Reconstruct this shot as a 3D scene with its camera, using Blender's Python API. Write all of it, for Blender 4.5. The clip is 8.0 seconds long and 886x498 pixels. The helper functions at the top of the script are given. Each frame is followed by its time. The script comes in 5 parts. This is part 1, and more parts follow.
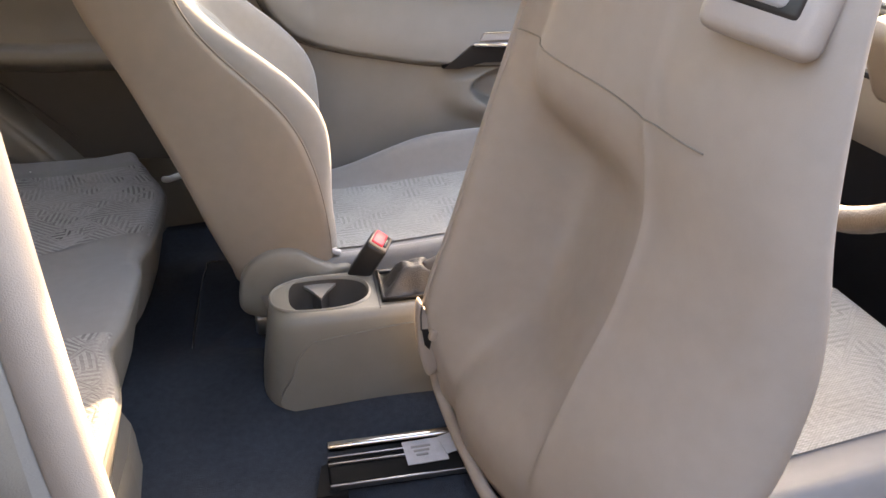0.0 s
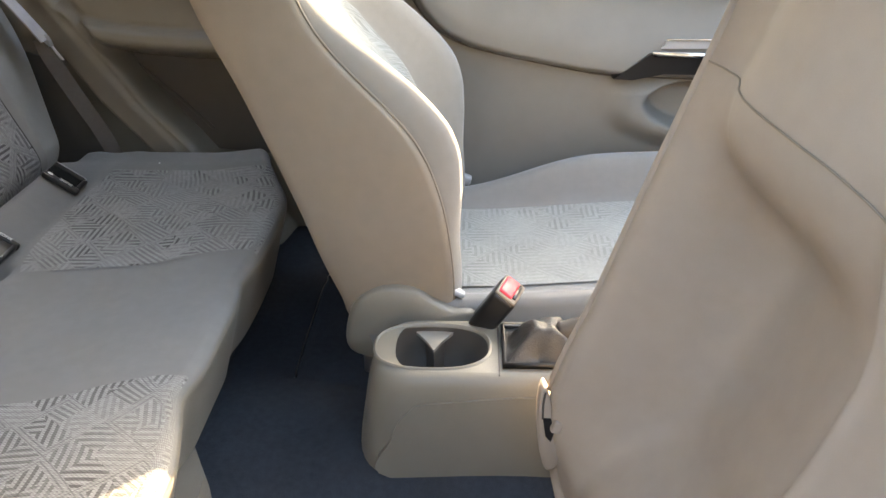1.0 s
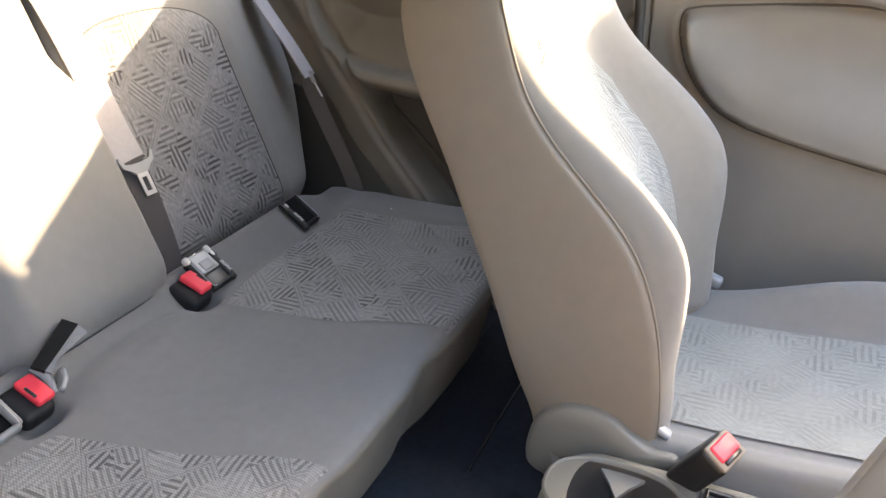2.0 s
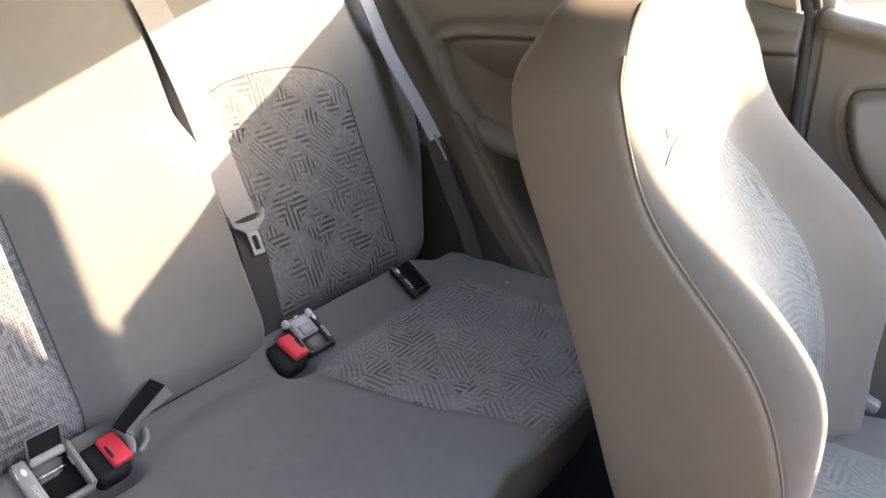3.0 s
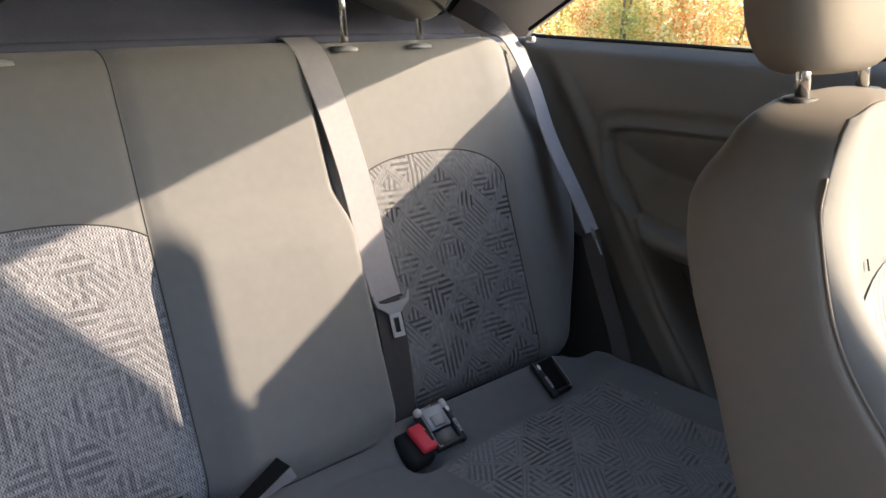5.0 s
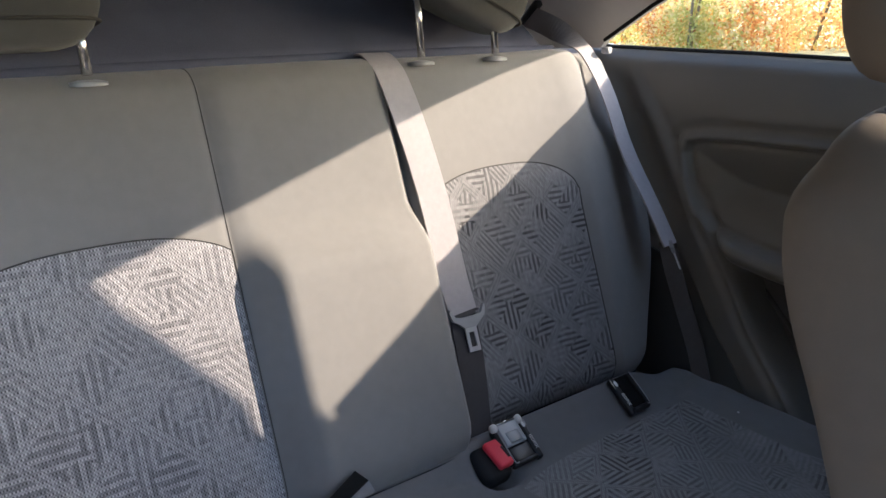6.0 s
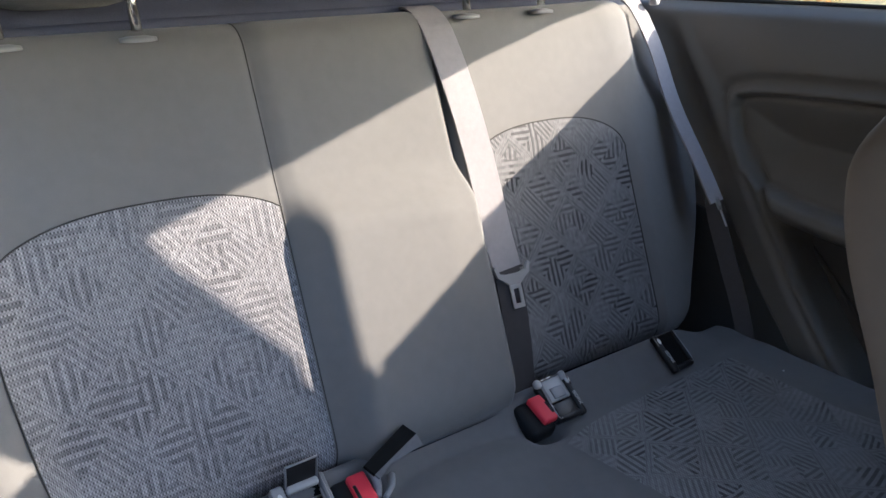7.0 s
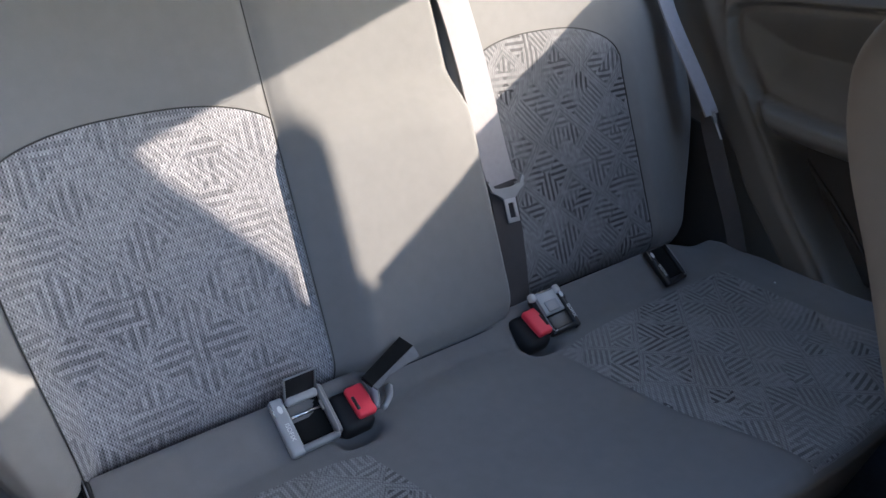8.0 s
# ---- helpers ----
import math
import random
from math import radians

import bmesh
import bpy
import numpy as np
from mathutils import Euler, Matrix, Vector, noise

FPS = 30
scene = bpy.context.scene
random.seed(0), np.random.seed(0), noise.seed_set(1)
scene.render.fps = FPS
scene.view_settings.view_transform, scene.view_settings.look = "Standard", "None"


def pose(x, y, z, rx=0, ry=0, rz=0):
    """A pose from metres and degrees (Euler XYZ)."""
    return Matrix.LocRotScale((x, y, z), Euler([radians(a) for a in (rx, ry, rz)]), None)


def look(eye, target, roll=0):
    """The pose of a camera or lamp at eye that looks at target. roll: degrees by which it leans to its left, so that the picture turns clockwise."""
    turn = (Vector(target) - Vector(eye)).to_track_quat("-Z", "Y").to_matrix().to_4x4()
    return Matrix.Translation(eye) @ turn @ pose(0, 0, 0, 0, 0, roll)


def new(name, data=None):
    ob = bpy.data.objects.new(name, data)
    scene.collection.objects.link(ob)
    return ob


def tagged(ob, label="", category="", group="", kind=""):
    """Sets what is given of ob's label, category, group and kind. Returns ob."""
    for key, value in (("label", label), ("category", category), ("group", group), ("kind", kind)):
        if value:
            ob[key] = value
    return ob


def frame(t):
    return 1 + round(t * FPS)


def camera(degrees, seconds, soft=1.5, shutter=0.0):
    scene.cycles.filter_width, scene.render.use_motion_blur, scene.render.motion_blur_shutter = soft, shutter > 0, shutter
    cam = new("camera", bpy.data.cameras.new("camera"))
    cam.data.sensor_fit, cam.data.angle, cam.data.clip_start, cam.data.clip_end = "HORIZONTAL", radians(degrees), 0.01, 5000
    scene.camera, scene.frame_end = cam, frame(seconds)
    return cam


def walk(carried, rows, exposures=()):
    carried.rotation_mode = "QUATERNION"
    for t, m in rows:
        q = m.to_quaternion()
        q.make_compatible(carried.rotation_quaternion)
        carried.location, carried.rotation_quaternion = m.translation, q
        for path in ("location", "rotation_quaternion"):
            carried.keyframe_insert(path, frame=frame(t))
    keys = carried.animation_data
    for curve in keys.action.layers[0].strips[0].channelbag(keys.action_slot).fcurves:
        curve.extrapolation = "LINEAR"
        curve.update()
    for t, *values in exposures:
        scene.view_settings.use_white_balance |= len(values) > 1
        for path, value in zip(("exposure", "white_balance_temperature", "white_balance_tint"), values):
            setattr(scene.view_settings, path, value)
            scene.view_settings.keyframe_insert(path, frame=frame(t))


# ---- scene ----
cam = camera(59.1, 8.0)
PATH = [
    (0, (0.718, -1.102, 0.961), (1.044, 0.645, 0.044), -0.5),
    (0.5, (0.739, -0.981, 0.963), (0.912, 0.775, 0.02), 0.4),
    (1, (0.778, -0.869, 0.956), (0.701, 0.882, -0.006), -0.6),
    (1.5, (0.786, -0.767, 0.958), (0.387, 0.953, 0.019), -0.5),
    (2, (0.836, -0.677, 0.973), (0.079, 0.945, 0.08), -0.6),
    (2.2, (0.846, -0.649, 0.975), (-0.012, 0.933, 0.104), -0.5),
    (3.3, (0.83, -0.529, 1.002), (-0.313, 0.918, 0.229), 0.2),
    (3.5, (0.822, -0.516, 1.005), (-0.337, 0.926, 0.244), 1.2),
    (4, (0.802, -0.516, 1.003), (-0.418, 0.896, 0.285), 2.4),
    (4.5, (0.792, -0.516, 1.007), (-0.528, 0.825, 0.33), 2.0),
    (6, (0.766, -0.529, 1.014), (-0.748, 0.625, 0.399), 0.0),
    (6.5, (0.754, -0.539, 1.014), (-0.786, 0.56, 0.365), -0.4),
    (7, (0.751, -0.546, 1.014), (-0.777, 0.524, 0.294), -0.6),
    (7.5, (0.748, -0.548, 1.005), (-0.743, 0.511, 0.197), -0.7),
    (8, (0.746, -0.554, 0.99), (-0.707, 0.498, 0.106), -0.9),
]
EXPOSURES = [(0.0, 4.04, 8300, 20), (0.5, 4.26, 8250, 13), (1.0, 4.37, 8150, 11), (1.5, 4.37, 8000, 13), (2.0, 4.2, 7700, 15), (3.5, 3.42, 7150, 17), (4.0, 2.9, 6800, 14), (4.5, 2.6, 6500, 13), (6.0, 2.56, 6050, 14), (7.0, 2.59, 5720, 13), (8.0, 2.76, 5650, 13)]
walk(cam, [(t, look(eye, target, roll)) for t, eye, target, roll in PATH], EXPOSURES)

# ---- light ----
SUN = Vector((0.473, 0.78, 0.406)).normalized()
world = bpy.data.worlds.new("world")
scene.world = world
world.use_nodes = True
wn = world.node_tree
sky = wn.nodes.new("ShaderNodeTexSky")
sky.sky_type, sky.sun_disc = "NISHITA", False
sky.sun_elevation, sky.sun_rotation = math.asin(SUN.z), math.atan2(SUN.x, SUN.y)
sky.dust_density = 2.0
back = wn.nodes["Background"]
back.inputs["Strength"].default_value = 0.15
wn.links.new(sky.outputs["Color"], back.inputs["Color"])
sun_data = bpy.data.lights.new("sun", "SUN")
sun_data.energy, sun_data.angle, sun_data.color = 2.0, radians(0.6), (1.0, 0.82, 0.59)
sun = new("sun", sun_data)
sun.matrix_world = look(SUN * 30, (0, 0, 0))


# ---- materials ----
def material(name, color, rough=0.7, metal=0.0, vary=0.12, scale=30.0, bump=0.15, fine=900.0, coord="Object", sheen=0.0, spec=0.5, stain=5.0):
    """A surface with two scales of variation, grain and stain, and fine relief."""
    m = bpy.data.materials.new(name)
    m.use_nodes = True
    nt = m.node_tree
    bs = nt.nodes["Principled BSDF"]
    bs.inputs["Roughness"].default_value, bs.inputs["Metallic"].default_value = rough, metal
    bs.inputs["Specular IOR Level"].default_value = spec
    if sheen:
        bs.inputs["Sheen Weight"].default_value = sheen
        bs.inputs["Sheen Roughness"].default_value = 0.5
    tc = nt.nodes.new("ShaderNodeTexCoord")
    big, small = nt.nodes.new("ShaderNodeTexNoise"), nt.nodes.new("ShaderNodeTexNoise")
    big.inputs["Scale"].default_value, big.inputs["Detail"].default_value = stain, 4
    small.inputs["Scale"].default_value, small.inputs["Detail"].default_value = fine, 2
    mid = nt.nodes.new("ShaderNodeTexNoise")
    mid.inputs["Scale"].default_value, mid.inputs["Detail"].default_value = scale, 5
    for n in (big, small, mid):
        nt.links.new(tc.outputs[coord], n.inputs["Vector"])
    add = nt.nodes.new("ShaderNodeMath")
    add.operation = "ADD"
    nt.links.new(big.outputs["Fac"], add.inputs[0])
    nt.links.new(mid.outputs["Fac"], add.inputs[1])
    ramp = nt.nodes.new("ShaderNodeMapRange")
    ramp.inputs["From Min"].default_value, ramp.inputs["From Max"].default_value = 0.6, 1.4
    ramp.inputs["To Min"].default_value, ramp.inputs["To Max"].default_value = 1 - vary, 1 + vary
    nt.links.new(add.outputs[0], ramp.inputs["Value"])
    grain = nt.nodes.new("ShaderNodeMapRange")
    grain.inputs["To Min"].default_value, grain.inputs["To Max"].default_value = 1 - vary, 1 + vary
    nt.links.new(small.outputs["Fac"], grain.inputs["Value"])
    mul = nt.nodes.new("ShaderNodeMath")
    mul.operation = "MULTIPLY"
    nt.links.new(ramp.outputs[0], mul.inputs[0])
    nt.links.new(grain.outputs[0], mul.inputs[1])
    tint = nt.nodes.new("ShaderNodeVectorMath")
    tint.operation = "SCALE"
    tint.inputs[0].default_value = color
    nt.links.new(mul.outputs[0], tint.inputs["Scale"])
    nt.links.new(tint.outputs[0], bs.inputs["Base Color"])
    if bump:
        bp = nt.nodes.new("ShaderNodeBump")
        bp.inputs["Strength"].default_value, bp.inputs["Distance"].default_value = bump, 0.002
        nt.links.new(small.outputs["Fac"], bp.inputs["Height"])
        nt.links.new(bp.outputs[0], bs.inputs["Normal"])
    return m


def woven(name, light, dark, pitch=0.0105, block=0.118, worn_or_washed=0.0, speckle=0.5, order=0.66, margin=0.44, light_from=-0.45):
    """Jacquard cloth: lozenges of dark ribs, level and upright, over a dotted weave. Uses the UV map, in metres."""
    m = bpy.data.materials.new(name)
    m.use_nodes = True
    nt = m.node_tree
    link = nt.links.new
    bs = nt.nodes["Principled BSDF"]
    bs.inputs["Roughness"].default_value = 0.85
    bs.inputs["Specular IOR Level"].default_value = 0.25
    bs.inputs["Sheen Weight"].default_value = 0.15

    def math_node(op, a, b=None, c=None):
        n = nt.nodes.new("ShaderNodeMath")
        n.operation = op
        for k, v in enumerate((a, b, c)):
            if v is None:
                continue
            if isinstance(v, (int, float)):
                n.inputs[k].default_value = v
            else:
                link(v, n.inputs[k])
        return n.outputs[0]

    def smooth(value, low, high):
        n = nt.nodes.new("ShaderNodeMapRange")
        n.interpolation_type = "SMOOTHSTEP"
        n.inputs["From Min"].default_value, n.inputs["From Max"].default_value = low, high
        link(value, n.inputs["Value"])
        return n.outputs[0]

    def cloud(scale, detail):
        n = nt.nodes.new("ShaderNodeTexNoise")
        n.inputs["Scale"].default_value, n.inputs["Detail"].default_value = scale, detail
        link(uv.outputs[0], n.inputs["Vector"])
        return n.outputs["Fac"]

    uv = nt.nodes.new("ShaderNodeUVMap")
    sx = nt.nodes.new("ShaderNodeSeparateXYZ")
    link(uv.outputs[0], sx.inputs[0])
    turn = math_node("MULTIPLY_ADD", cloud(10.0, 2), 0.008, -0.004)
    u, v = math_node("ADD", sx.outputs[0], turn), math_node("SUBTRACT", sx.outputs[1], turn)
    # lattice of lozenges: each holds a star of upright ribs above and below, level ribs at both sides
    p = math_node("DIVIDE", math_node("ADD", u, v), block)
    q = math_node("DIVIDE", math_node("SUBTRACT", u, v), block)
    fp, fq = math_node("FLOOR", p), math_node("FLOOR", q)
    sp = math_node("SUBTRACT", math_node("SUBTRACT", p, fp), 0.5)
    sq = math_node("SUBTRACT", math_node("SUBTRACT", q, fq), 0.5)
    away = math_node("MAXIMUM", math_node("ABSOLUTE", sp), math_node("ABSOLUTE", sq))
    odd = math_node("ABSOLUTE", math_node("MODULO", math_node("ADD", fp, fq), 2.0))
    # each quarter of a lozenge may be turned, slanted or left plain
    comb = nt.nodes.new("ShaderNodeCombineXYZ")
    link(math_node("MULTIPLY_ADD", math_node("GREATER_THAN", sp, 0.0), 0.5, fp), comb.inputs[0])
    link(math_node("MULTIPLY_ADD", math_node("GREATER_THAN", sq, 0.0), 0.5, fq), comb.inputs[1])
    rand = nt.nodes.new("ShaderNodeTexWhiteNoise")
    rand.noise_dimensions = "2D"
    link(comb.outputs[0], rand.inputs["Vector"])
    sep = nt.nodes.new("ShaderNodeSeparateColor")
    link(rand.outputs["Color"], sep.inputs[0])
    inner = math_node("LESS_THAN", away, math_node("MULTIPLY_ADD", odd, -0.10, margin))
    beside = math_node("GREATER_THAN", math_node("MULTIPLY", sp, sq), math_node("MULTIPLY_ADD", odd, -0.02, 0.004))
    swap = math_node("GREATER_THAN", sep.outputs[0], order)
    upright = math_node("ABSOLUTE", math_node("SUBTRACT", math_node("SUBTRACT", 1.0, beside), swap))
    level_line = math_node("ADD", math_node("MULTIPLY", u, upright), math_node("MULTIPLY", v, math_node("SUBTRACT", 1.0, upright)))
    slant = math_node("GREATER_THAN", sep.outputs[1], 0.84)
    line = math_node("ADD", math_node("MULTIPLY", math_node("ADD", u, math_node("MULTIPLY", v, 0.8)), slant), math_node("MULTIPLY", level_line, math_node("SUBTRACT", 1.0, slant)))
    rib = smooth(math_node("SINE", math_node("MULTIPLY", line, 2 * math.pi / pitch)), light_from, light_from + 0.65)
    # thin stripes along the edges of the lozenges between the stars
    stripe = smooth(math_node("SINE", math_node("MULTIPLY", away, 2 * math.pi * block / (0.82 * pitch))), -0.9, -0.2)
    plain = math_node("MAXIMUM", smooth(cloud(16.0, 2), 0.56, 0.68), math_node("GREATER_THAN", sep.outputs[2], 0.80))
    ground = math_node("MAXIMUM", math_node("MULTIPLY_ADD", stripe, 0.4, 0.5), math_node("MULTIPLY", plain, 0.95))
    ribs = math_node("MAXIMUM", math_node("MAXIMUM", rib, math_node("MULTIPLY", sep.outputs[1], 0.50)), math_node("MULTIPLY", plain, 0.75))
    rib_mix = math_node("ADD", math_node("MULTIPLY", ribs, inner), math_node("MULTIPLY", ground, math_node("SUBTRACT", 1.0, inner)))
    if worn_or_washed:
        rib_mix = math_node("MAXIMUM", rib_mix, math_node("MULTIPLY", smooth(cloud(5.0, 2), 0.40, 0.62), worn_or_washed))
    # rows of light dots
    wx = math_node("SINE", math_node("MULTIPLY", sx.outputs[0], 2 * math.pi / 0.0037))
    wy = math_node("SINE", math_node("MULTIPLY", sx.outputs[1], 2 * math.pi / 0.0050))
    snap = nt.nodes.new("ShaderNodeVectorMath")
    snap.operation = "SNAP"
    snap.inputs[1].default_value = (0.0037, 0.0050, 1)
    link(uv.outputs[0], snap.inputs[0])
    dots = nt.nodes.new("ShaderNodeTexWhiteNoise")
    dots.noise_dimensions = "2D"
    link(snap.outputs[0], dots.inputs["Vector"])
    weave = math_node("MULTIPLY_ADD", math_node("MULTIPLY", wx, math_node("MULTIPLY_ADD", wy, 0.65, 0.35)), speckle, 1.0)
    weave = math_node("ADD", weave, math_node("MULTIPLY_ADD", dots.outputs["Value"], 0.5 * speckle, -0.25 * speckle))
    weave = math_node("MAXIMUM", weave, 0.12)
    worn = math_node("MULTIPLY_ADD", cloud(9.0, 4), 0.4, 0.8)
    mix = nt.nodes.new("ShaderNodeMix")
    mix.data_type = "RGBA"
    mix.inputs[6].default_value, mix.inputs[7].default_value = (*dark, 1), (*light, 1)
    link(rib_mix, mix.inputs[0])
    sc = nt.nodes.new("ShaderNodeVectorMath")
    sc.operation = "SCALE"
    link(mix.outputs[2], sc.inputs[0])
    link(math_node("MULTIPLY", weave, worn), sc.inputs["Scale"])
    link(sc.outputs[0], bs.inputs["Base Color"])
    bp = nt.nodes.new("ShaderNodeBump")
    bp.inputs["Strength"].default_value, bp.inputs["Distance"].default_value = 0.5, 0.0014
    link(math_node("ADD", rib_mix, math_node("MULTIPLY", weave, 0.4)), bp.inputs["Height"])
    link(bp.outputs[0], bs.inputs["Normal"])
    return m


def glass(name, tint=(1, 1, 1), rough=0.0):
    m = bpy.data.materials.new(name)
    m.use_nodes = True
    nt = m.node_tree
    nt.nodes.remove(nt.nodes["Principled BSDF"])
    tr, gl, mx, lw, pw, sc = (nt.nodes.new("ShaderNode" + k) for k in ("BsdfTransparent", "BsdfGlossy", "MixShader", "LayerWeight", "Math", "Math"))
    tr.inputs["Color"].default_value = (*tint, 1)
    gl.inputs["Roughness"].default_value = rough + 0.02
    pw.operation, sc.operation = "POWER", "MULTIPLY_ADD"
    pw.inputs[1].default_value = 5.0
    sc.inputs[1].default_value, sc.inputs[2].default_value = 0.9, 0.035
    nt.links.new(lw.outputs["Facing"], pw.inputs[0])
    nt.links.new(pw.outputs[0], sc.inputs[0])
    nt.links.new(sc.outputs[0], mx.inputs[0])
    nt.links.new(tr.outputs[0], mx.inputs[1])
    nt.links.new(gl.outputs[0], mx.inputs[2])
    nt.links.new(mx.outputs[0], nt.nodes["Material Output"].inputs["Surface"])
    return m


CLOTH = material("plain_grey_cloth", (0.202, 0.198, 0.194), 0.9, vary=0.06, scale=60, fine=1400, bump=0.25, sheen=0.25, spec=0.2)
CLOTH_BACK = material("grey_beige_vinyl_cloth", (0.335, 0.288, 0.247), 0.75, vary=0.05, scale=40, fine=1200, bump=0.15, spec=0.3)
# Passenger seat's vinyl: browner than the driver's, and darkened for the shade there.
VINYL = material("brown_grey_seat_vinyl", (0.235, 0.203, 0.168), 0.7, vary=0.05, scale=40, fine=1200, bump=0.15, spec=0.3)
# Darker copy of CLOTH, carrying the shade on the headrests in its colour.
HEAD_CLOTH = material("shade_toned_headrest_cloth", (0.085, 0.086, 0.083), 0.9, vary=0.06, scale=60, fine=1400, bump=0.25, sheen=0.2, spec=0.2)
CLOTH_WARM = material("warm_grey_seat_cloth", (0.228, 0.214, 0.196), 0.9, vary=0.06, scale=60, fine=1400, bump=0.25, sheen=0.25, spec=0.2)
# CLOTH again but darker: the bench's shade is put into its colour.
CLOTH_BENCH = material("shade_toned_bench_cloth", (0.176, 0.173, 0.172), 0.9, vary=0.08, scale=60, fine=1400, bump=0.25, sheen=0.2, spec=0.2)
PATTERN = woven("patterned_grey_cloth", (0.225, 0.225, 0.232), (0.055, 0.054, 0.058), pitch=0.0095, block=0.104, speckle=0.6, order=0.76)
PATTERN_WIDE = woven("dotted_patterned_cloth", (0.275, 0.273, 0.289), (0.160, 0.159, 0.172), pitch=0.0128, block=0.132, speckle=0.75, order=0.62, margin=0.48, light_from=-0.2)
PATTERN_BENCH = woven("rubbed_patterned_cloth", (0.245, 0.243, 0.242), (0.064, 0.062, 0.062), pitch=0.0098, block=0.108, worn_or_washed=0.62, speckle=0.4, order=0.62, margin=0.48)
# Front seats' weave: paler, flatter copy with bright light painted in, plus wear.
PATTERN_FRONT = woven("washed_out_worn_cloth", (0.285, 0.288, 0.275), (0.205, 0.207, 0.199), worn_or_washed=0.95, speckle=0.25, margin=0.48)
PIPING = material("dark_piping", (0.05, 0.048, 0.045), 0.8)
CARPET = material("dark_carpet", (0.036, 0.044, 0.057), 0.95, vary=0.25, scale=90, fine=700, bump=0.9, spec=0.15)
CARPET_GREY = material("boot_liner_cloth", (0.112, 0.120, 0.165), 0.95, vary=0.15, scale=14, fine=600, bump=0.5, spec=0.15)
TRIM = material("grey_trim_plastic", (0.208, 0.201, 0.188), 0.55, vary=0.05, scale=20, fine=800, bump=0.2, spec=0.4)
# TRIM made darker: shade on the rear side panels is in this colour.
TRIM_SIDE = material("shade_toned_side_trim", (0.175, 0.163, 0.142), 0.46, vary=0.06, scale=16, fine=800, bump=0.2, spec=0.5)
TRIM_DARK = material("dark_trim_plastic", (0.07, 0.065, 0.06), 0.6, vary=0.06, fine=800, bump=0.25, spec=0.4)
TRIM_LIGHT = material("light_pillar_plastic", (0.5, 0.47, 0.40), 0.5, vary=0.04, fine=700, bump=0.15)
PILLAR_GREY = material("pale_grey_pillar_trim", (0.62, 0.60, 0.58), 0.55, vary=0.05, fine=800, bump=0.2, spec=0.35)
SATIN_BLACK = material("satin_black_steel", (0.014, 0.015, 0.017), 0.62, vary=0.2, scale=25, bump=0.1, spec=0.3)
PAPER = material("light_grey_paper", (0.46, 0.46, 0.48), 0.8, vary=0.2, scale=40, bump=0.1, spec=0.2)
LINER = material("headliner_cloth", (0.38, 0.37, 0.345), 0.95, vary=0.04, fine=900, bump=0.4)
CONSOLE = material("console_plastic", (0.180, 0.172, 0.150), 0.4, vary=0.05, fine=900, bump=0.2, spec=0.5)
BLACK = material("black_plastic", (0.012, 0.012, 0.013), 0.35, vary=0.1, bump=0.05)
RUBBER = material("black_rubber", (0.012, 0.012, 0.012), 0.9, vary=0.1, spec=0.12)
SATIN = material("satin_steel", (0.62, 0.62, 0.64), 0.42, 0.7, vary=0.04, bump=0.0)
BEIGE = material("beige_plastic", (0.335, 0.288, 0.25), 0.45, vary=0.04, bump=0.1)
GREY_PLASTIC = material("mid_grey_plastic", (0.23, 0.235, 0.245), 0.32, vary=0.08, bump=0.05)
RED = material("red_button_plastic", (0.9, 0.055, 0.085), 0.5, vary=0.05, bump=0.0)
WEB = material("seat_belt_webbing", (0.41, 0.392, 0.408), 0.75, vary=0.08, scale=120, fine=1500, bump=0.6, spec=0.3)
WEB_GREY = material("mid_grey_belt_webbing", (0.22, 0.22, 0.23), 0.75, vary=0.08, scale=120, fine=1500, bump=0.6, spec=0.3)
# Darker copies of WEB; the shade on the lower webbing is painted in.
WEB_SHADED_BROWN = material("shaded_brown_belt_webbing", (0.105, 0.093, 0.087), 0.75, vary=0.1, scale=120, fine=1500, bump=0.6, spec=0.3)
WEB_SHADED = material("shaded_belt_webbing", (0.075, 0.070, 0.072), 0.75, vary=0.08, scale=120, fine=1500, bump=0.6, spec=0.3)
CHROME = material("bright_steel", (0.75, 0.74, 0.72), 0.16, 1.0, vary=0.03, bump=0.0)
STEEL = material("dull_steel", (0.38, 0.38, 0.39), 0.35, 1.0, vary=0.12, bump=0.05)
PLASTIC_PALE = material("pale_grey_plastic", (0.36, 0.365, 0.375), 0.3, vary=0.05, bump=0.05)
LEATHER = material("grey_leather", (0.045, 0.043, 0.041), 0.42, vary=0.15, scale=40, fine=500, bump=0.5)
WHITE = material("white_print", (0.8, 0.8, 0.78), 0.6, vary=0.03, bump=0.0)
GREY_PRINT = material("grey_print", (0.25, 0.25, 0.25), 0.6, vary=0.03, bump=0.0)
GLASS = glass("window_glass", (0.96, 0.98, 0.97))
PAINT = material("silver_car_paint", (0.35, 0.35, 0.36), 0.3, 0.5, vary=0.02, bump=0.0)
ASPHALT = material("asphalt", (0.085, 0.078, 0.078), 1.0, vary=0.25, scale=8, fine=120, bump=0.6, spec=0.1, stain=0.6)
VERGE = material("dry_grass_ground", (0.50, 0.47, 0.27), 0.95, vary=0.4, scale=3, fine=60, bump=0.8, stain=0.5)


# ---- mesh helpers ----
def finish(bm, name, mat, smooth=True):
    bmesh.ops.recalc_face_normals(bm, faces=bm.faces)
    me = bpy.data.meshes.new(name)
    bm.to_mesh(me)
    bm.free()
    me.materials.append(mat)
    if smooth:
        me.polygons.foreach_set("use_smooth", [True] * len(me.polygons))
    return me


